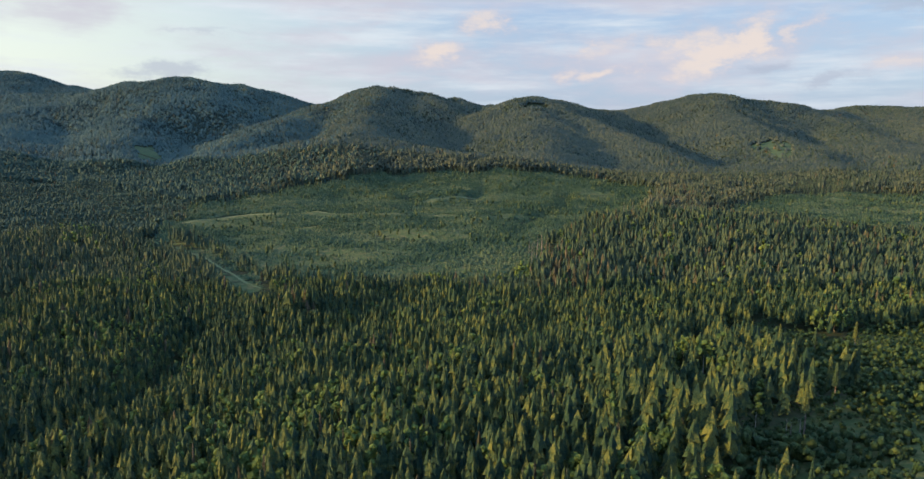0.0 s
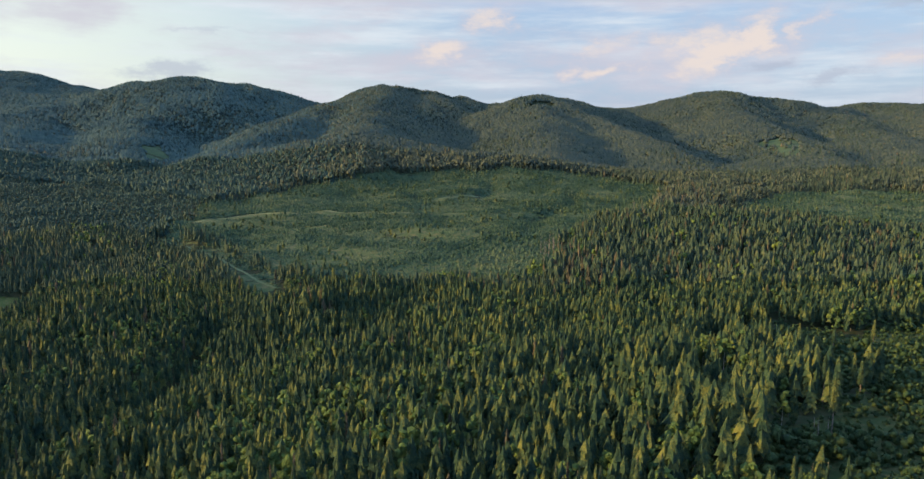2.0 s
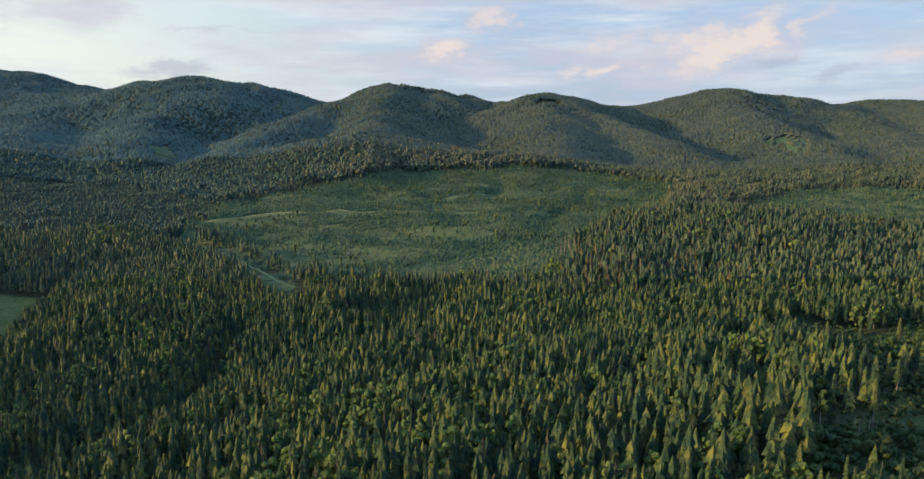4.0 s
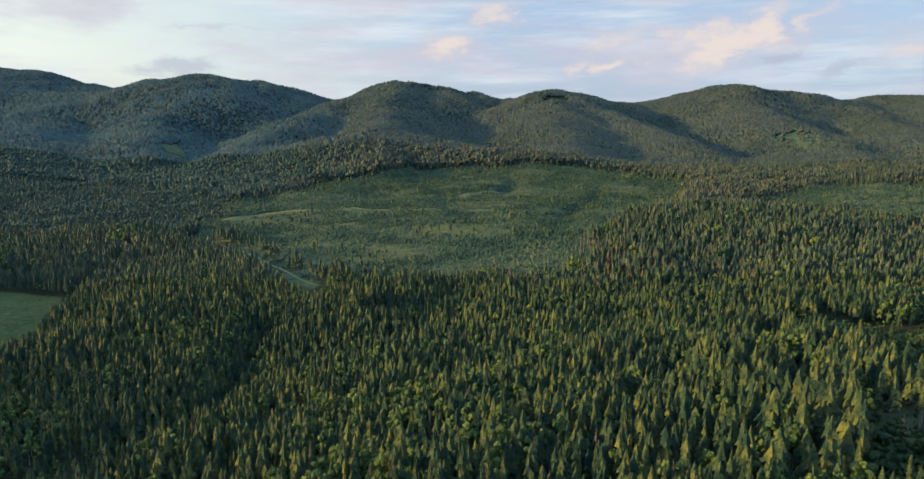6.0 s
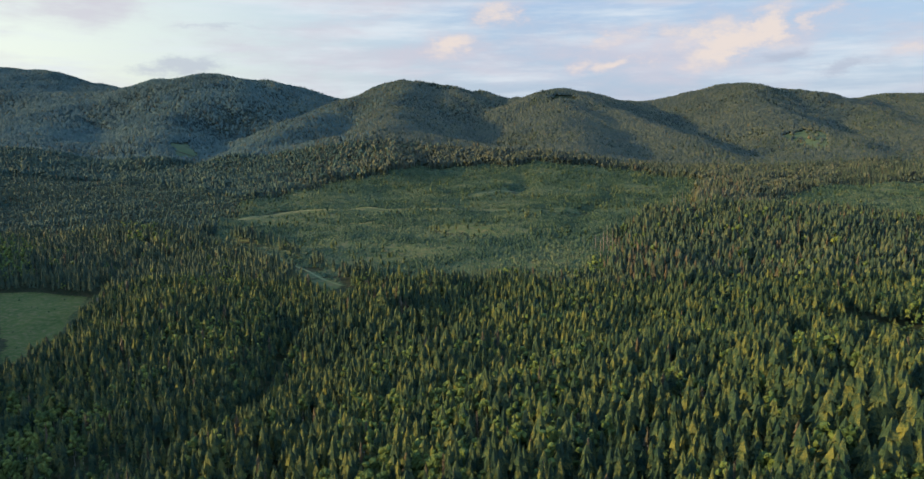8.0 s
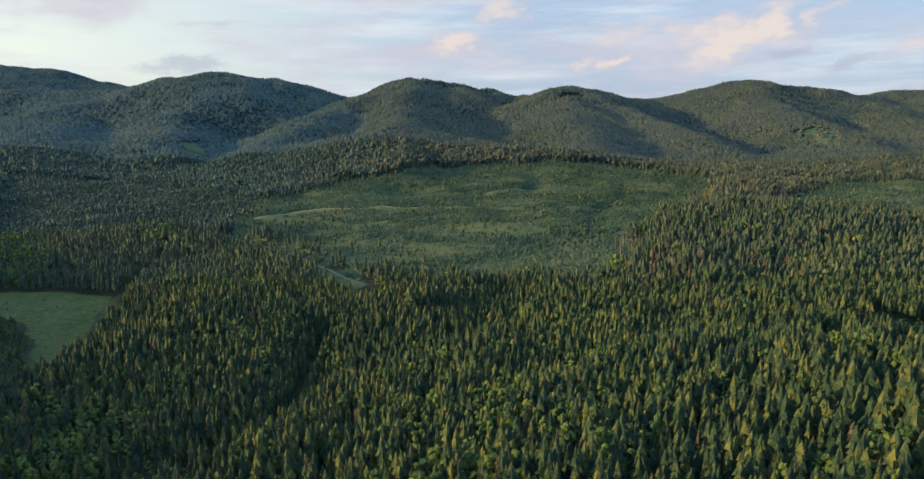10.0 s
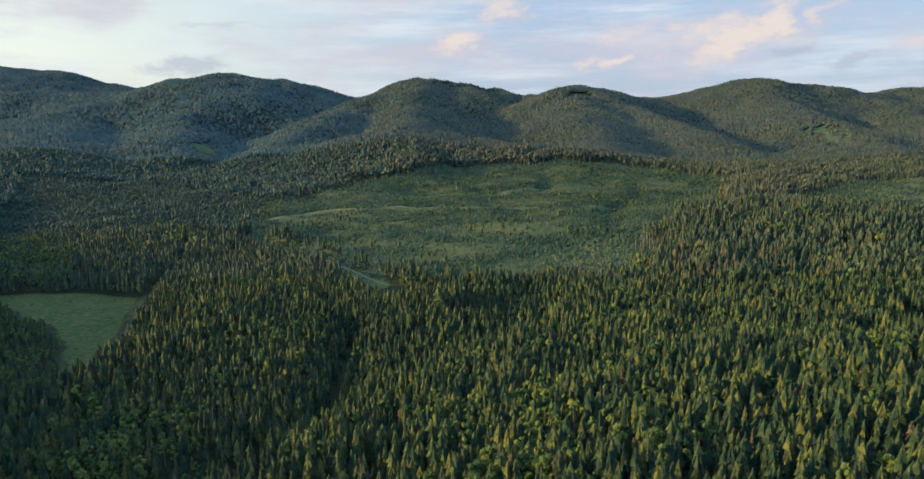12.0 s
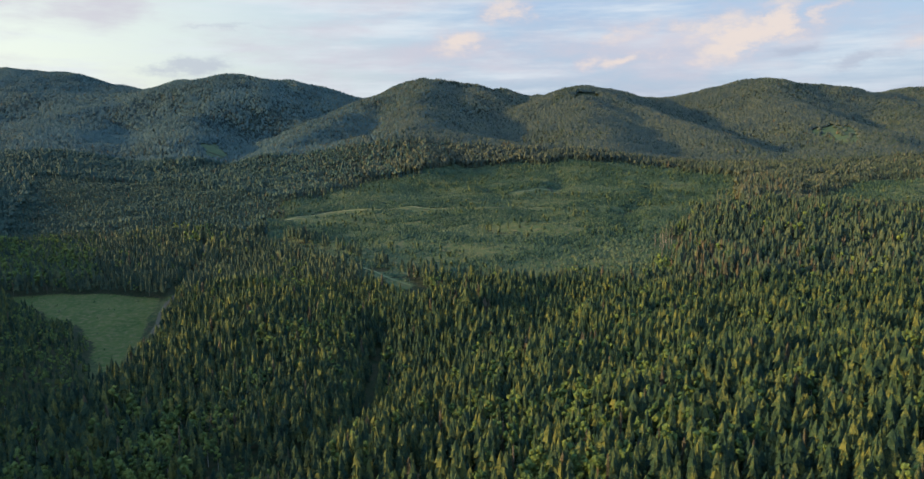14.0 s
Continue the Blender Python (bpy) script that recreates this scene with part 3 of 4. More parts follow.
def lump_faces(c, rng, h, r, sides=5, slot=0):
    """A small rounded crown of a distant tree or shrub."""
    rows = [(0.12, 0.85, sides), (0.66, 0.85, sides)]
    pts = []
    for f, k, n in rows:
        spin = rng.uniform(0, 6.28)
        pts.append([(r * k * rng.uniform(0.72, 1.22) * math.cos(spin + 6.283 * j / n), r * k * rng.uniform(0.72, 1.22) * math.sin(spin + 6.283 * j / n), h * (f + rng.uniform(-0.07, 0.07)))
                    for j in range(n)])
    for low, high in zip(pts, pts[1:]):
        for j in range(sides):
            m = (j + 1) % sides
            c.face((low[j], low[m], high[m]), slot)
            c.face((low[j], high[m], high[j]), slot)
    tip = (rng.uniform(-0.2, 0.2) * r, rng.uniform(-0.2, 0.2) * r, h)
    for j in range(sides):
        c.face((pts[1][j], pts[1][(j + 1) % sides], tip), slot)


def spire_faces(c, rng, h, r, sides=5, slot=0):
    """A distant conifer: three ragged skirts one above another."""
    for low, high, k in ((0.08, 0.66, 1.0), (0.46, 1.0, 0.62)):
        spin = rng.uniform(0, 6.28)
        ring = [(r * k * rng.uniform(0.7, 1.25) * math.cos(spin + 6.2832 / sides * j), r * k * rng.uniform(0.7, 1.25) * math.sin(spin + 6.2832 / sides * j), h * (low + rng.uniform(-0.05, 0.05))) for j in range(sides)]
        for j in range(sides):
            c.face((ring[j], ring[(j + 1) % sides], (0, 0, h * high)), slot)


def kinds(count, seed, make):
    res = []
    for i in range(count):
        rng, c = random.Random(seed * 100 + i), Cloud()
        make(c, rng, i)
        res.append(c.arrays())
    return res


def scatter(name, protos, place, size, slots, label, category, seed, soft=True):
    """Many trees as one object: each place takes one of the shapes, turned and scaled."""
    rng = np.random.default_rng(seed)
    pick = rng.integers(0, len(protos), len(place))
    turn = rng.uniform(0, 2 * np.pi, len(place))
    wide = size * rng.uniform(0.85, 1.2, len(place))
    vs, ts, ss, start = [], [], [], 0
    for p, (v, t, s) in enumerate(protos):
        who = np.nonzero(pick == p)[0]
        if not len(who):
            continue
        c, n = np.cos(turn[who])[:, None], np.sin(turn[who])[:, None]
        x = (v[:, 0] * c - v[:, 1] * n) * wide[who][:, None] + place[who, 0:1]
        y = (v[:, 0] * n + v[:, 1] * c) * wide[who][:, None] + place[who, 1:2]
        z = v[:, 2] * size[who][:, None] + place[who, 2:3]
        vs.append(np.stack([x, y, z], 2).reshape(-1, 3))
        ts.append((t[None] + (start + np.arange(len(who)) * len(v))[:, None, None]).reshape(-1, 3))
        ss.append(np.tile(s, len(who)))
        start += len(who) * len(v)
    ob = new(name, mesh_from(name, np.concatenate(vs), np.concatenate(ts), slots, np.concatenate(ss), soft))
    return tagged(ob, label, category, kind="stuff")


def spots(y0, y1, step, seed, margin):
    """Jittered places over a belt of the plan, a little wider than the view."""
    rng = np.random.default_rng(seed)
    half = 0.70 * y1 + 60 + margin
    xs, ys = np.meshgrid(np.arange(-half - 50, half, step), np.arange(y0, y1, step))
    xs[1::2] += step / 2
    x = (xs + rng.uniform(-0.48, 0.48, xs.shape) * step).ravel()
    y = (ys + rng.uniform(-0.48, 0.48, ys.shape) * step).ravel()
    keep = np.abs(x + 47) < 0.68 * y + 60 + margin
    return x[keep], y[keep], rng


def open_ground(x, y):
    """Where no tall trees stand."""
    res = inside(x, y, CUT_SLOPE, 15.0) | inside(x, y, EAST_CUT, 15.0) | inside(x, y, BUSHY_GLADE, 15.0) | inside(x, y, MEADOW)
    res |= inside(x, y, HILL_MEADOW) | (inside(x, y, EAST_MEADOW) & (ripple(x, y, 8, 4) > -0.7)) | inside(x, y, NOTCH)
    res |= inside(x, y + 11, MEADOW) | (inside(x, y, SPARSE_WOOD, 15.0) & (ripple(x, y, 8, 3) > 0.05))
    res |= (along(x, y, ROAD) < np.where(y < 400, 7.5, np.where(y < 575, 6.0, 3.0))) | (along(x, y, TRACK) < 7) | (along(x, y, RIDE) < 2.4) | (along(x + 7, y, ROAD[3:]) < 7) | (along(x - 2, y, ROAD[4:7]) < 6)
    for ahead in (8, 16, 24, 32, 40):  # low growth below the track, cleared along the camera's sight line
        res |= along(x - 0.28 * ahead, y + ahead, TRACK) < 7
    return res


def species(x, y, rng):
    """0 spruce, 1 broad-leaved, 2 dry spruce."""
    patchy = ripple(x, y, 37, 7) + 0.7 * ripple(x, y, 17, 9)
    share = 0.04 + 0.42 * np.clip(patchy - 0.25, 0, 0.8)
    share = np.where(y > 1620, np.where(x > 100, 0.75, 0.60) + 0.30 * ripple(x, y, 130, 4), share)
    share = np.where((y > 820) & (y <= 1620), np.where(x < -360, 0.75, np.where(x > 200, 0.30, np.where(y > 1330, 0.62, 0.30))) + 0.22 * ripple(x, y, 70, 4), share)
    for poly in LEAF_STANDS:
        share = np.where(inside(x, y, poly), np.maximum(share, np.where(((x > -60) | (x < -400)) & (y > 500), 0.65, 0.36)), share)
    share = np.where((x > 110) & (y > 520) & (y <= 820), 0.06, share)
    for poly in TALL_STANDS:
        share = np.where(inside(x, y, poly), 0.4, share)
    dry = np.full(np.shape(x), 0.02)
    for poly in DEAD_STANDS:
        dry = np.where(inside(x, y, poly), np.where(y > 800, 0.20, 0.34), dry)
    dry = np.where((x > 120) & (y > 560) & (y < 1000), np.maximum(dry, 0.10), dry)
    r = rng.random(np.shape(x))
    return np.where(r < share, 1, np.where(r > 1 - dry, 2, 0))


def stature(x, y):
    """How tall the stand grows: young growth and the stands before track and meadow are low, the eastern wood tall."""
    res = np.ones(np.shape(x))
    for grown, poly in LOW_STANDS:
        res = np.where(inside(x, y, poly), grown, res)
    for poly in DEAD_STANDS + TALL_STANDS:
        res = np.where(inside(x, y, poly), 1.4, res)
    res = np.where((x > 105) & (y > 530) & (y < 830), np.maximum(res, 1.22), res)
    res = np.where((x > 10) & (x < 180) & (y < 340), 1.08, res)
    res = np.where((x > 62) & (x < 150) & (y > 150) & (y < 330), 1.18, res)
    res = np.where(along(x, y, RIDE) < 9, 1.12, res)
    res = np.where((along(x + 26, y, ROAD[4:]) < 26) & (y < 470), 0.62, res)
    for back, low in ((14, 0.55), (28, 0.78)):  # the wood's edge rises gradually behind the cut slopes
        edge = (inside(x, y - back, CUT_SLOPE, 15.0) & ~inside(x, y, CUT_SLOPE, 15.0)) | inside(x, y - back, EAST_CUT, 15.0) | inside(x, y - back, HILL_MEADOW)
        res = np.where(edge & (y > 900) & ((y < 1330) | (x < -330)), np.minimum(res, low), res)
    res = np.where((x < -110) & (y < 520), res * 0.84, res)
    res = np.where((y > 1330) & (y < 1640) & (x > -330), res * 1.3, res)
    return res * (1 + 0.12 * ripple(x, y, 19, 5) + 0.08 * ripple(x, y, 9, 11))


def in_camera_sight(x, y):
    """Which far places the camera sees from the middle of its path, not hidden behind a nearer hill."""
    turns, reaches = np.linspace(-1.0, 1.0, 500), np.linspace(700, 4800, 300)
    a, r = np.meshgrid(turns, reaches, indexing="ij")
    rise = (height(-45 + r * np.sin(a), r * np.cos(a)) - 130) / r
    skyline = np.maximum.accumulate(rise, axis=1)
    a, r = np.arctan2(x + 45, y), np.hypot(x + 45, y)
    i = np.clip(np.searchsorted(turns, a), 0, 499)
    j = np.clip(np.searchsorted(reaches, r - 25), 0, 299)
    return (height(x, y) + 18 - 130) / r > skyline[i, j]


def on_ground(x, y, sink=0.0):
    return np.stack([x, y, height(x, y) - sink], 1)


def spruce_near(c, rng, i):
    spruce_faces(c, rng, 1.0, 0.122 * rng.uniform(0.8, 1.3), 6, 5, 0, rng.uniform(0.20, 0.36))


def dry_near(c, rng, i):
    trunk_faces(c, rng, 0.95, 0.012, 3, 1)
    spruce_faces(c, rng, 1.0, 0.105 * rng.uniform(0.8, 1.2), 7, 5, 10, rng.uniform(0.25, 0.42), 0.30)


def spruce_mid(c, rng, i):
    spruce_faces(c, rng, 1.0, 0.130 * rng.uniform(0.8, 1.3), 4, 4, 0, 0.34)


def spruce_back(c, rng, i):
    spruce_faces(c, rng, 1.0, 0.130 * rng.uniform(0.8, 1.3), 4, 4, 0, 0.38)


def dry_mid(c, rng, i):
    trunk_faces(c, rng, 0.95, 0.012, 3, 1)
    spruce_faces(c, rng, 1.0, 0.10 * rng.uniform(0.85, 1.2), 5, 4, 0, 0.30, 0.3)


def spruce_far(c, rng, i):
    spire_faces(c, rng, 1.0, 0.15 * rng.uniform(0.8, 1.25), 4)


def leaf_near(c, rng, i):
    trunk_faces(c, rng, 0.6, 0.012, 3, 1)
    leaf_faces(c, rng, 1.0, 0.185 * rng.uniform(0.8, 1.25), 6, 6, 0.032, 0.42)


def leaf_mid(c, rng, i):
    leaf_faces(c, rng, 1.0, 0.185 * rng.uniform(0.8, 1.25), 3, 3, 0.05, 0.50)


def leaf_far(c, rng, i):
    lump_faces(c, rng, 1.0, 0.24 * rng.uniform(0.8, 1.2), 4)


def leaf_hill(c, rng, i, wide=0.50, low=0.22):
    """A crown far off: a low uneven dome of five faces."""
    spin = rng.uniform(0, 6.28)
    ring = [(wide * rng.uniform(0.8, 1.15) * math.cos(spin + 1.2566 * j), wide * rng.uniform(0.8, 1.15) * math.sin(spin + 1.2566 * j), low + 0.14 * (j % 2) + rng.uniform(-0.07, 0.07)) for j in range(5)]
    k = len(c.v)
    c.v += ring + [(rng.uniform(-0.1, 0.1), rng.uniform(-0.1, 0.1), 0.95)]
    c.t += [(k + j, k + (j + 1) % 5, k + 5) for j in range(5)]
    c.s += [0] * 5


def spruce_hill(c, rng, i):
    spire_faces(c, rng, 1.0, 0.22, 4)


def shrub_near(c, rng, i):
    leaf_faces(c, rng, 1.0, 0.46 * rng.uniform(0.8, 1.2), 3, 5, 0.12, 0.16)


def shrub_far(c, rng, i):
    leaf_hill(c, rng, i, 0.56, 0.10)


def shrub_tall(c, rng, i):
    leaf_hill(c, rng, i, 0.42, 0.12)


def forest(tag, x, y, rng, shapes, sizes, seed, words):
    """One belt of wood: spruces, broad-leaved trees and dry spruces as three objects."""
    needles = {"near": spruce_needles, "mid": spruce_needles, "back": back_needles, "hill": hazed_hill_needles, "young": hazed_young_needles}.get(tag, slope_needles)
    leaves = {"near": green_leaves, "mid": green_leaves, "back": green_leaves, "hill": hazed_hill_leaves, "young": hazed_young_leaves}.get(tag, slope_leaves)
    kind = species(x, y, rng)
    size = rng.uniform(*sizes, len(x)) * np.where(kind == 1, 0.95, 1.0) * np.where(rng.random(len(x)) < 0.28, rng.uniform(0.5, 0.8, len(x)), 1.0)
    for k, (name, slots, label, cat) in enumerate((
            ("spruce_forest", [needles, bark], "dense dark green spruce forest " + words, "spruce forest"),
            ("broadleaf_forest", [leaves, pale_bark], "light green broad-leaved trees " + words, "broadleaf forest"),
            ("dry_spruce_forest", [dry_needles, bark], "brown dying spruces " + words, "dead spruces"))):
        who = kind == k
        if who.any():
            scatter(name, shapes[k], on_ground(x[who], y[who], 0.3), (size * (np.minimum(stature(x, y), 1.05) if k and tag == "near" else stature(x, y)))[who], slots, label, cat, seed + k, tag in ("hill", "slope", "young"))


# nearest belt: every tree a thing of its own
def part(name, data, parent, label=""):
    ob = new(name, data)
    ob.parent = parent
    return tagged(ob, label) if label else ob


def single_tree(name, make_trunk, make_crown, trunk_mat, crown_mat, seed, label, category, group, soft=False):
    rng = random.Random(seed)
    root = tagged(new(name), label, category, group)
    for what, make, mat in (("trunk", make_trunk, trunk_mat), ("crown", make_crown, crown_mat)):
        c = Cloud()
        make(c, rng)
        v, t, _ = c.arrays()
        part(what, mesh_from(what, v, t, [mat], None, soft), root)
    return root


def spruce_single(seed, bare, slim, thin, mat, label, category, group):
    return single_tree("spruce_tree", lambda c, r: trunk_faces(c, r, 20, 0.26, 6, 0, 0.01),
                       lambda c, r: spruce_faces(c, r, 20, 1.42 * slim, 14, 9, 170, bare, thin), bark, mat, seed, label, category, group)


def leaf_single(seed, wide, label, group):
    return single_tree("broadleaf_tree", lambda c, r: trunk_faces(c, r, 13, 0.22, 6, 0, 0.03),
                       lambda c, r: leaf_faces(c, r, 18, 3.7 * wide, 13, 34, 0.40, 0.34), pale_bark, green_leaves_single, seed, label, "broadleaf tree", group)


SPRUCE_MODELS = [spruce_single(11 + i, b, s, 0.0, spruce_needles_single, text, "spruce", "spruces of the near forest") for i, (b, s, text) in enumerate((
    (0.20, 1.00, "full dark green spruce with drooping boughs"), (0.36, 0.85, "slender green spruce with a bare lower trunk"),
    (0.24, 1.12, "broad green spruce with ragged boughs"), (0.45, 0.85, "tall thin spruce with a long bare trunk"), (0.15, 0.95, "young dense green spruce with low boughs")))]
DRY_MODELS = [spruce_single(31 + i, 0.25, 0.55, 0.30, dry_needles_single, "thin brown dying spruce with gappy boughs", "dead spruce", "dying spruces") for i in range(2)]
LEAF_MODELS = [leaf_single(41 + i, w, text, "broad-leaved trees of the near forest") for i, (w, text) in enumerate((
    (1.0, "light green broad-leaved tree with a lumpy crown"), (0.78, "slim light green birch with a loose crown"), (1.15, "wide yellow-green tree with a domed crown")))]

x, y, rng = spots(120, 345, 3.7, 1, 60)
row = y + 0.16 * x
keep = ~open_ground(x, y) & (row > 135) & (rng.random(len(x)) > np.where((x > 42) & (y < 270), 0.34, np.where(x > 0, 0.14, 0.06)))
x, y, row = x[keep], y[keep], row[keep]
kind = species(x, y, rng)
visible = (row > 168) & (np.abs(x + 47) < 0.65 * y + 55)
chosen = np.zeros(len(x), bool)
for k, (models, limit) in enumerate(((SPRUCE_MODELS, 298), (LEAF_MODELS, 150), (DRY_MODELS, 24))):
    who = np.nonzero((kind == k) & visible)[0]
    who = who[np.argsort(row[who])][:limit]
    chosen[who] = True
    for n, i in enumerate(who):
        s = rng.choice((rng.uniform(0.82, 1.14), rng.uniform(0.82, 1.14), rng.uniform(0.55, 0.85))) * (0.88 if k == 1 else 0.98) * float(stature(x[i], y[i]))
        if k:
            s = min(s, 1.0)
        thick = 0.80 if k == 0 and x[i] > 55 else 1.0
        m = pose(x[i], y[i], float(height(x[i], y[i])) - 0.2, 0, 0, rng.uniform(0, 360)) @ Matrix.Diagonal((s * thick * rng.uniform(0.9, 1.12), s * thick * rng.uniform(0.9, 1.12), s, 1))
        if n < len(models):
            models[n].matrix_basis = m
        else:
            copy_thing(models[int(rng.choice((1, 3, 3, 1, 0, 2)) if k == 0 and x[i] > 10 else rng.integers(len(models)))], m @ Matrix.Identity(4)).matrix_basis = m

LONE = spruce_single(61, 0.48, 1.15, 0.0, spruce_needles_single, "tall lone spruce with a long bare trunk in the glade", "spruce", "lone spruces of the glade")
for n, (px, py) in enumerate(LONE_SPRUCES):
    m = pose(px, py, float(height(px, py)) - 0.2, 0, 0, 77 * n) @ Matrix.Diagonal((1.0, 1.0, 0.9 + 0.05 * (n % 5), 1))
    if n == 0:
        LONE.matrix_basis = m
    else:
        copy_thing(LONE, m).matrix_basis = m

near_shapes = kinds(8, 1, spruce_near), kinds(6, 2, leaf_near), kinds(4, 3, dry_near)
mid_shapes = kinds(8, 4, spruce_mid), kinds(6, 5, leaf_mid), kinds(4, 6, dry_mid)
hill_shapes = kinds(8, 17, spruce_hill), kinds(8, 18, leaf_hill), kinds(4, 19, spruce_hill)
back_shapes = kinds(8, 14, spruce_back), kinds(6, 15, leaf_mid), kinds(4, 16, dry_mid)
far_shapes = kinds(8, 7, spruce_far), kinds(8, 8, leaf_far), kinds(4, 9, spruce_far)
forest("near", x[~chosen], y[~chosen], rng, near_shapes, (13.5, 21), 100, "on the near slope")
for tag, y0, y1, step, shapes, seed, words in (("mid", -60, 128, 5.2, mid_shapes, 150, "on the slope before the near forest"), ("mid", 345, 540, 3.7, mid_shapes, 200, "on the valley floor"), ("back", 540, 820, 4.3, back_shapes, 250, "across the valley floor"), ("slope", 820, 1600, 5.0, far_shapes, 300, "on the lower slopes"),
                                               ("hill", 1600, 3900, 6.0, hill_shapes, 400, "on the far hills")):
    x, y, rng = spots(y0, y1, step, seed, 60)
    keep = ~open_ground(x, y)
    if tag == "hill":  # only the trees within the camera's sight
        keep &= in_camera_sight(x, y)
    x, y = x[keep], y[keep]
    sizes = {"mid": (13, 20), "back": (12, 19), "slope": (10, 15), "hill": (10, 15)}[tag]
    if y1 <= 820:
        forest(tag, x, y, rng, shapes, sizes, seed, words)
    else:  # haze blue put into the western woods' colours, sunlit olive into the eastern, mingled between
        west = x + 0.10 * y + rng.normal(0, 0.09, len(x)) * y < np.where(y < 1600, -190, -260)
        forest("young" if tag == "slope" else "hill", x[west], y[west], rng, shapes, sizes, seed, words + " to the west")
        forest("slope", x[~west], y[~west], rng, shapes, sizes, seed + 40, words + " to the east")

BELOW_TRACK = [(px, py) for px, py in TRACK] + [(px + 12, py - 42) for px, py in reversed(TRACK)]
patch("cut_slope", BELOW_TRACK, 5.0, 0.12, cut_grass, "grassy strip of low growth below the dirt track")
# shrubs on the cut slopes and in the glade
for y0, y1, step, shape, sizes, poly, words, seed in (
        (540, 1530, 2.9, shrub_far, (1.1, 3.6), CUT_SLOPE, "over the cut slope", 500), (800, 1280, 3.4, shrub_far, (1.0, 3.6), EAST_CUT, "over the eastern cut slope", 510),
        (540, 760, 3.4, shrub_far, (1.2, 4.5), BELOW_TRACK, "below the track", 523),
        (120, 500, 3.8, shrub_near, (2.0, 8.0), BUSHY_GLADE, "in the glade", 520), (180, 500, 4.0, shrub_near, (2.4, 6.0), SPARSE_WOOD, "between the spruces", 525),
        (370, 580, 11.0, shrub_near, (0.8, 2.4), MEADOW, "on the meadow", 527)):
    x, y, rng = spots(y0, y1, step, seed, 60)
    keep = inside(x, y, poly, 15.0) & (along(x, y, TRACK) > 3) & (along(x, y + 6, TRACK) > 6) & (along(x, y, UPPER_TRACK) > 5) & (along(x, y + 9, UPPER_TRACK) > 11) & (along(x, y + 9, TOP_TRACK) > 11) & (ripple(0.45 * x, y, 9, 6) + 0.9 * ripple(0.6 * x, y, 31, 13) + rng.uniform(-0.6, 1.2, len(x)) > (-1.05 if seed == 520 else -1.25))
    keep &= ~inside(x, y, GLADE_GRASS) | (rng.random(len(x)) < 0.10)
    x, y = x[keep], y[keep]
    scatter("shrubs", kinds(8, seed, lambda c, r, i: shape(c, r, i)), on_ground(x, y, 0.1), (sizes[0] + (sizes[1] - sizes[0]) * rng.random(len(x)) ** (1.8 if seed in (520, 525) else 2.2)) * (1 + 0.35 * ripple(0.5 * x, y, 26, 14) + 0.3 * ripple(0.6 * x, y, 10, 3)), [shaded_glade_leaves if seed in (520, 525) else shrub_leaves],
            "low green shrubs and saplings " + words, "shrubs", seed)

# bare dead trunks
def snag_model():
    root = tagged(new("dead_trunk"), "bare pale grey dead trunk standing among spruces", "dead tree", "bare dead trunks")
    for what, n in (("trunk", 0), ("branch_stubs", 1)):
        c, r = Cloud(), random.Random(71 + n)
        if n == 0:
            trunk_faces(c, r, 17, 0.24, 6, 0, 0.02)
        else:
            for k in range(22):
                a, z, l = r.uniform(0, 6.28), r.uniform(6, 16), r.uniform(0.4, 1.3)
                ca, sa = math.cos(a), math.sin(a)
                c.face(((0.05 * ca, 0.05 * sa, z + 0.06), (l * ca, l * sa, z - 0.2 * l), (0.05 * ca, 0.05 * sa, z - 0.06)))
                c.face(((-0.05 * sa, 0.05 * ca, z), (l * ca, l * sa, z - 0.2 * l), (0.05 * sa, -0.05 * ca, z)))
        v, t, _ = c.arrays()
        piece = part(what, mesh_from(what, v, t, [grey_bark]), root)
        if n == 1:
            tagged(piece, "short broken branch stubs", kind="stuff")
    return root


SNAG = snag_model()
dice = random.Random(5)
SNAGS += [(dice.uniform(72, 118), dice.uniform(560, 700)) for _ in range(26)] + [(dice.uniform(240, 330), dice.uniform(860, 1040)) for _ in range(18)] + [(dice.uniform(-118, -88), dice.uniform(448, 476)) for _ in range(6)]
for n, (px, py) in enumerate(SNAGS):
    m = pose(px, py, float(height(px, py)) - 0.2, 0, 0, 53 * n) @ Matrix.Diagonal((1.0, 1.0, SNAG_TALL[n % 4] * (0.5 if py < 300 else 1.2), 1))
    if n == 0:
        SNAG.matrix_basis = m
    else:
        copy_thing(SNAG, m).matrix_basis = m

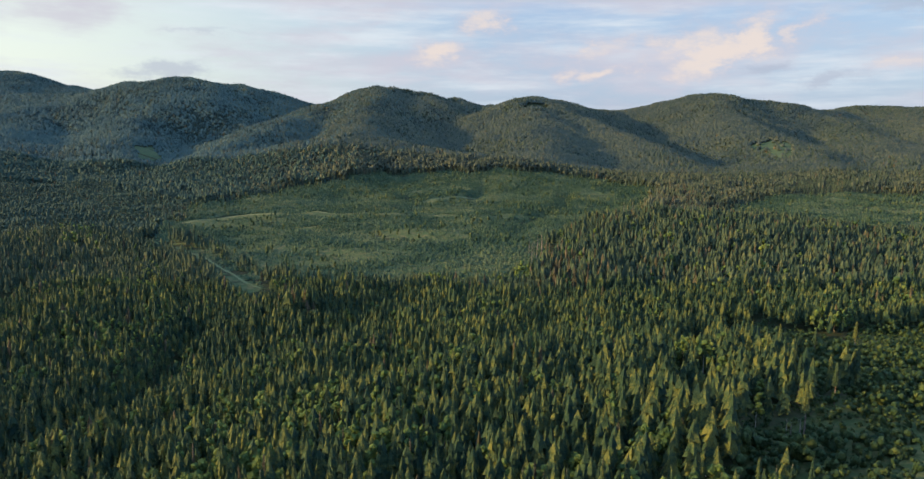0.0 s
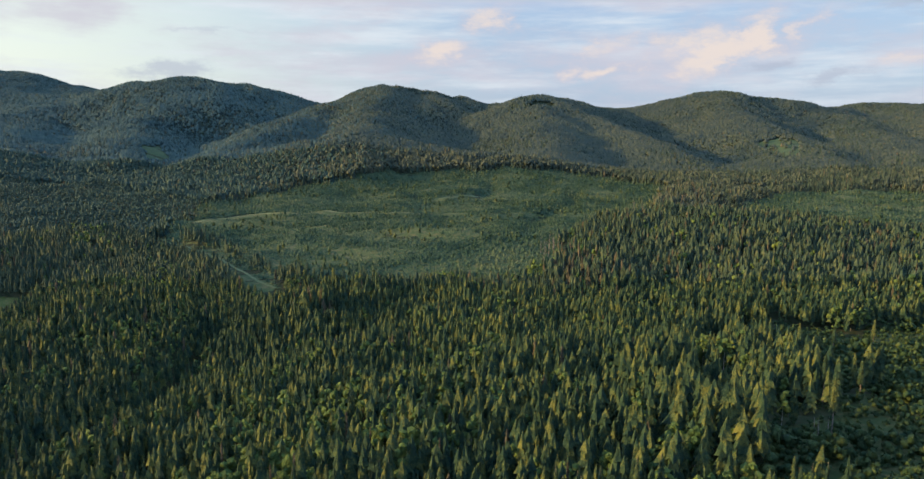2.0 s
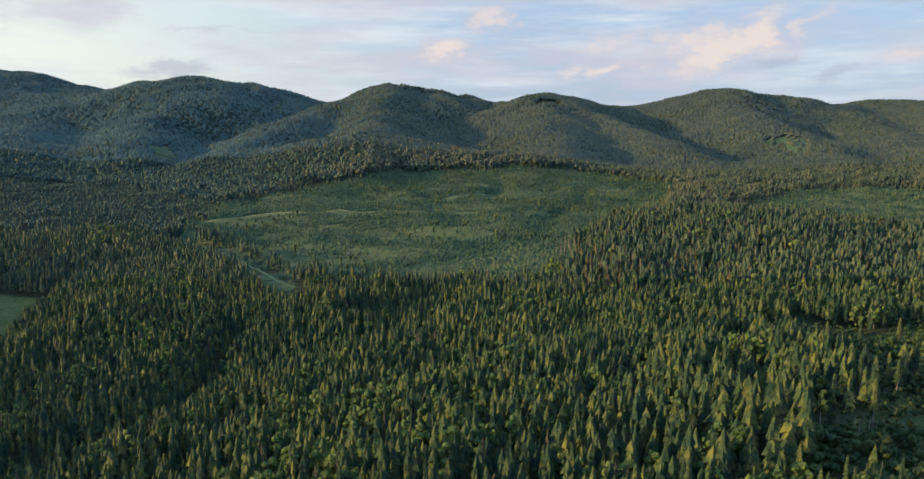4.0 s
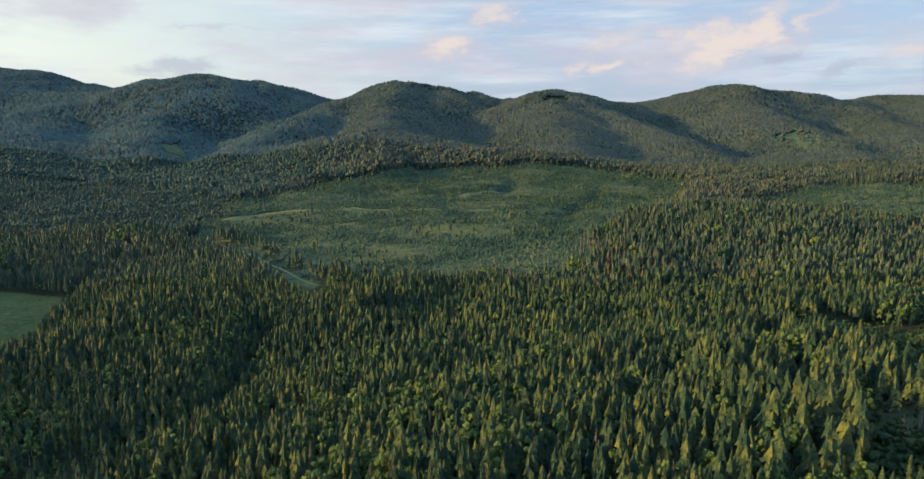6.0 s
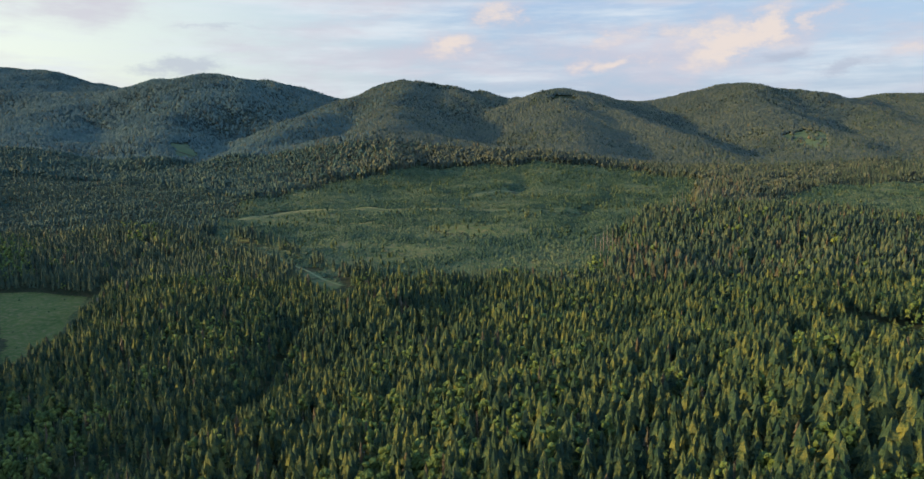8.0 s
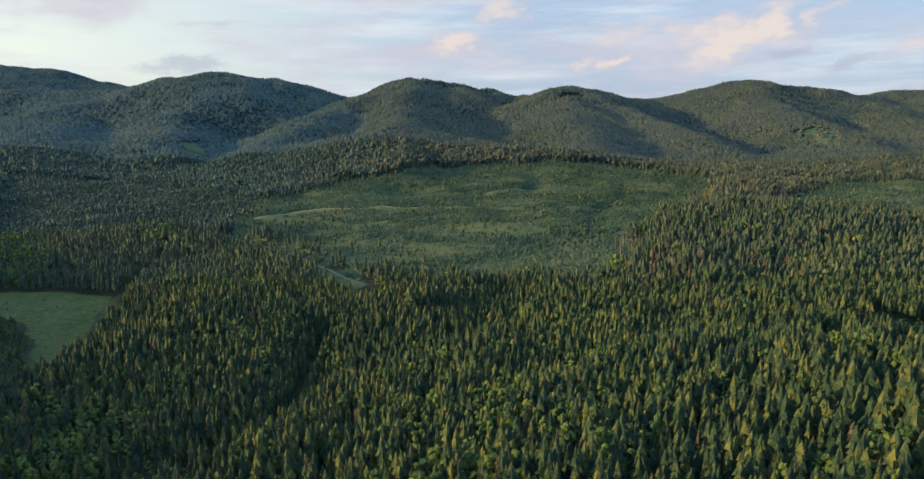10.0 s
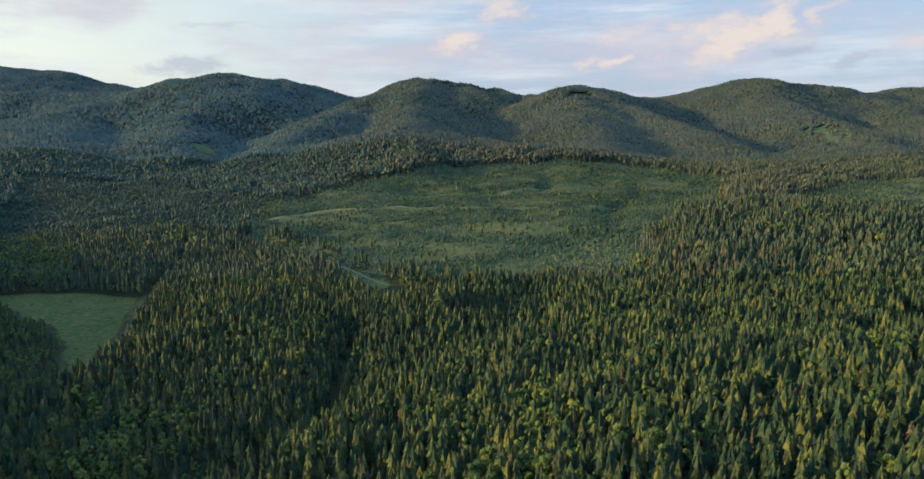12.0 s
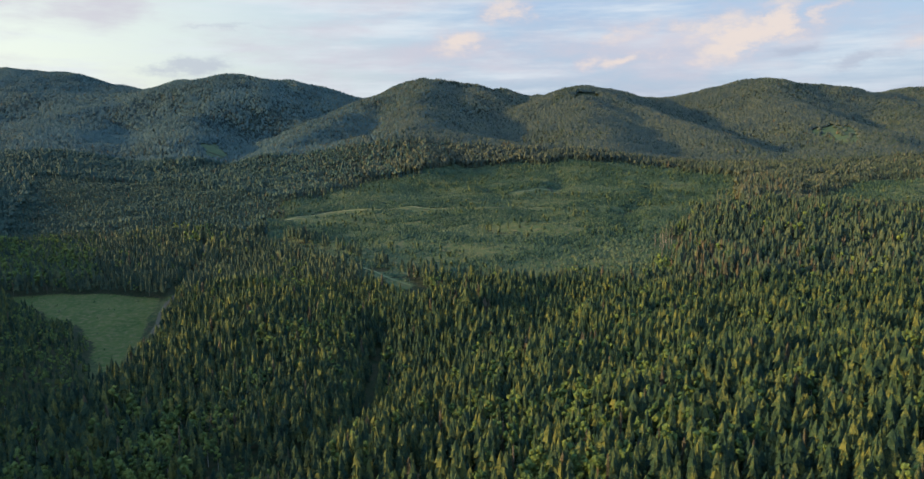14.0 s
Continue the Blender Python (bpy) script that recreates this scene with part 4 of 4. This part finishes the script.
# dark thickets in bands and clumps on the cut slopes
for y0, y1, poly, words, seed in ((545, 1530, CUT_SLOPE, "in bands over the cut slope", 540), (800, 1280, EAST_CUT, "in bands over the eastern cut slope", 550)):
    x, y, rng = spots(y0, y1, 3.6, seed, 60)
    keep = inside(x, y, poly, 15.0) & (along(x, y, TRACK) > 8) & (along(x, y + 10, TRACK) > 9) & (along(x, y + 12, UPPER_TRACK) > 15) & (along(x, y + 12, TOP_TRACK) > 15)
    near_gully = np.exp(-((np.minimum.reduce([along(x, y, g[0]) for g in GULLIES]) / 16) ** 2))
    keep &= ripple(0.42 * x, y, 12, 21) + 0.9 * ripple(0.55 * x, y, 29, 9) + 0.5 * ripple(x, y, 6, 2) + 1.5 * near_gully + 0.5 * np.clip((y - 900) / 400, -0.4, 1) + rng.uniform(-0.9, 0.5, len(x)) > 0.35
    x, y = x[keep], y[keep]
    scatter("shrubs", kinds(8, seed, shrub_tall), on_ground(x, y, 0.1), rng.uniform(2.2, 5.2, len(x)), [thicket_leaves], "dark green thickets of taller shrubs " + words, "shrubs", seed)

# small trees that have come up on the cut slopes
x, y, rng = spots(560, 1500, 10.5, 530, 60)
keep = (inside(x, y, CUT_SLOPE, 15.0) | inside(x, y, EAST_CUT, 15.0)) & (along(x, y, TRACK) > 9) & (along(x, y + 8, UPPER_TRACK) > 14) & (along(x, y + 8, TOP_TRACK) > 14)
keep &= ripple(x, y, 41, 3) + 0.8 * np.clip((y - 1000) / 400, -0.5, 1) + rng.uniform(-1.1, 0.5, len(x)) > 0.25
x, y = x[keep], y[keep]
scatter("saplings", kinds(8, 531, leaf_far), on_ground(x, y, 0.1), rng.uniform(3.5, 9, len(x)), [shrub_leaves, bark], "young broad-leaved trees growing up on the cut slope", "saplings", 530)

# single spruces and birches left standing along the rim of the cut slopes
x, y, rng = spots(560, 1520, 8.0, 560, 60)
rim = inside(x, y, CUT_SLOPE, 15.0) & ~(inside(x + 22, y, CUT_SLOPE, 15.0) & inside(x - 22, y, CUT_SLOPE, 15.0) & inside(x, y - 30, CUT_SLOPE, 15.0) & inside(x, y + 30, CUT_SLOPE, 15.0))
rim &= (rng.random(len(x)) < 0.45) & (along(x, y, TRACK) > 12) & (along(x, y + 14, TRACK) > 14)
x, y = x[rim], y[rim]
who = rng.random(len(x)) < 0.5
scatter("spruces", kinds(8, 561, spruce_back), on_ground(x[who], y[who], 0.2), rng.uniform(7, 15, int(who.sum())), [back_needles], "scattered green spruces along the rim of the cut slope", "spruces", 561)
scatter("saplings", kinds(8, 562, leaf_mid), on_ground(x[~who], y[~who], 0.1), rng.uniform(5, 10, int((~who).sum())), [shrub_leaves], "young broad-leaved trees along the rim of the cut slope", "saplings", 562)
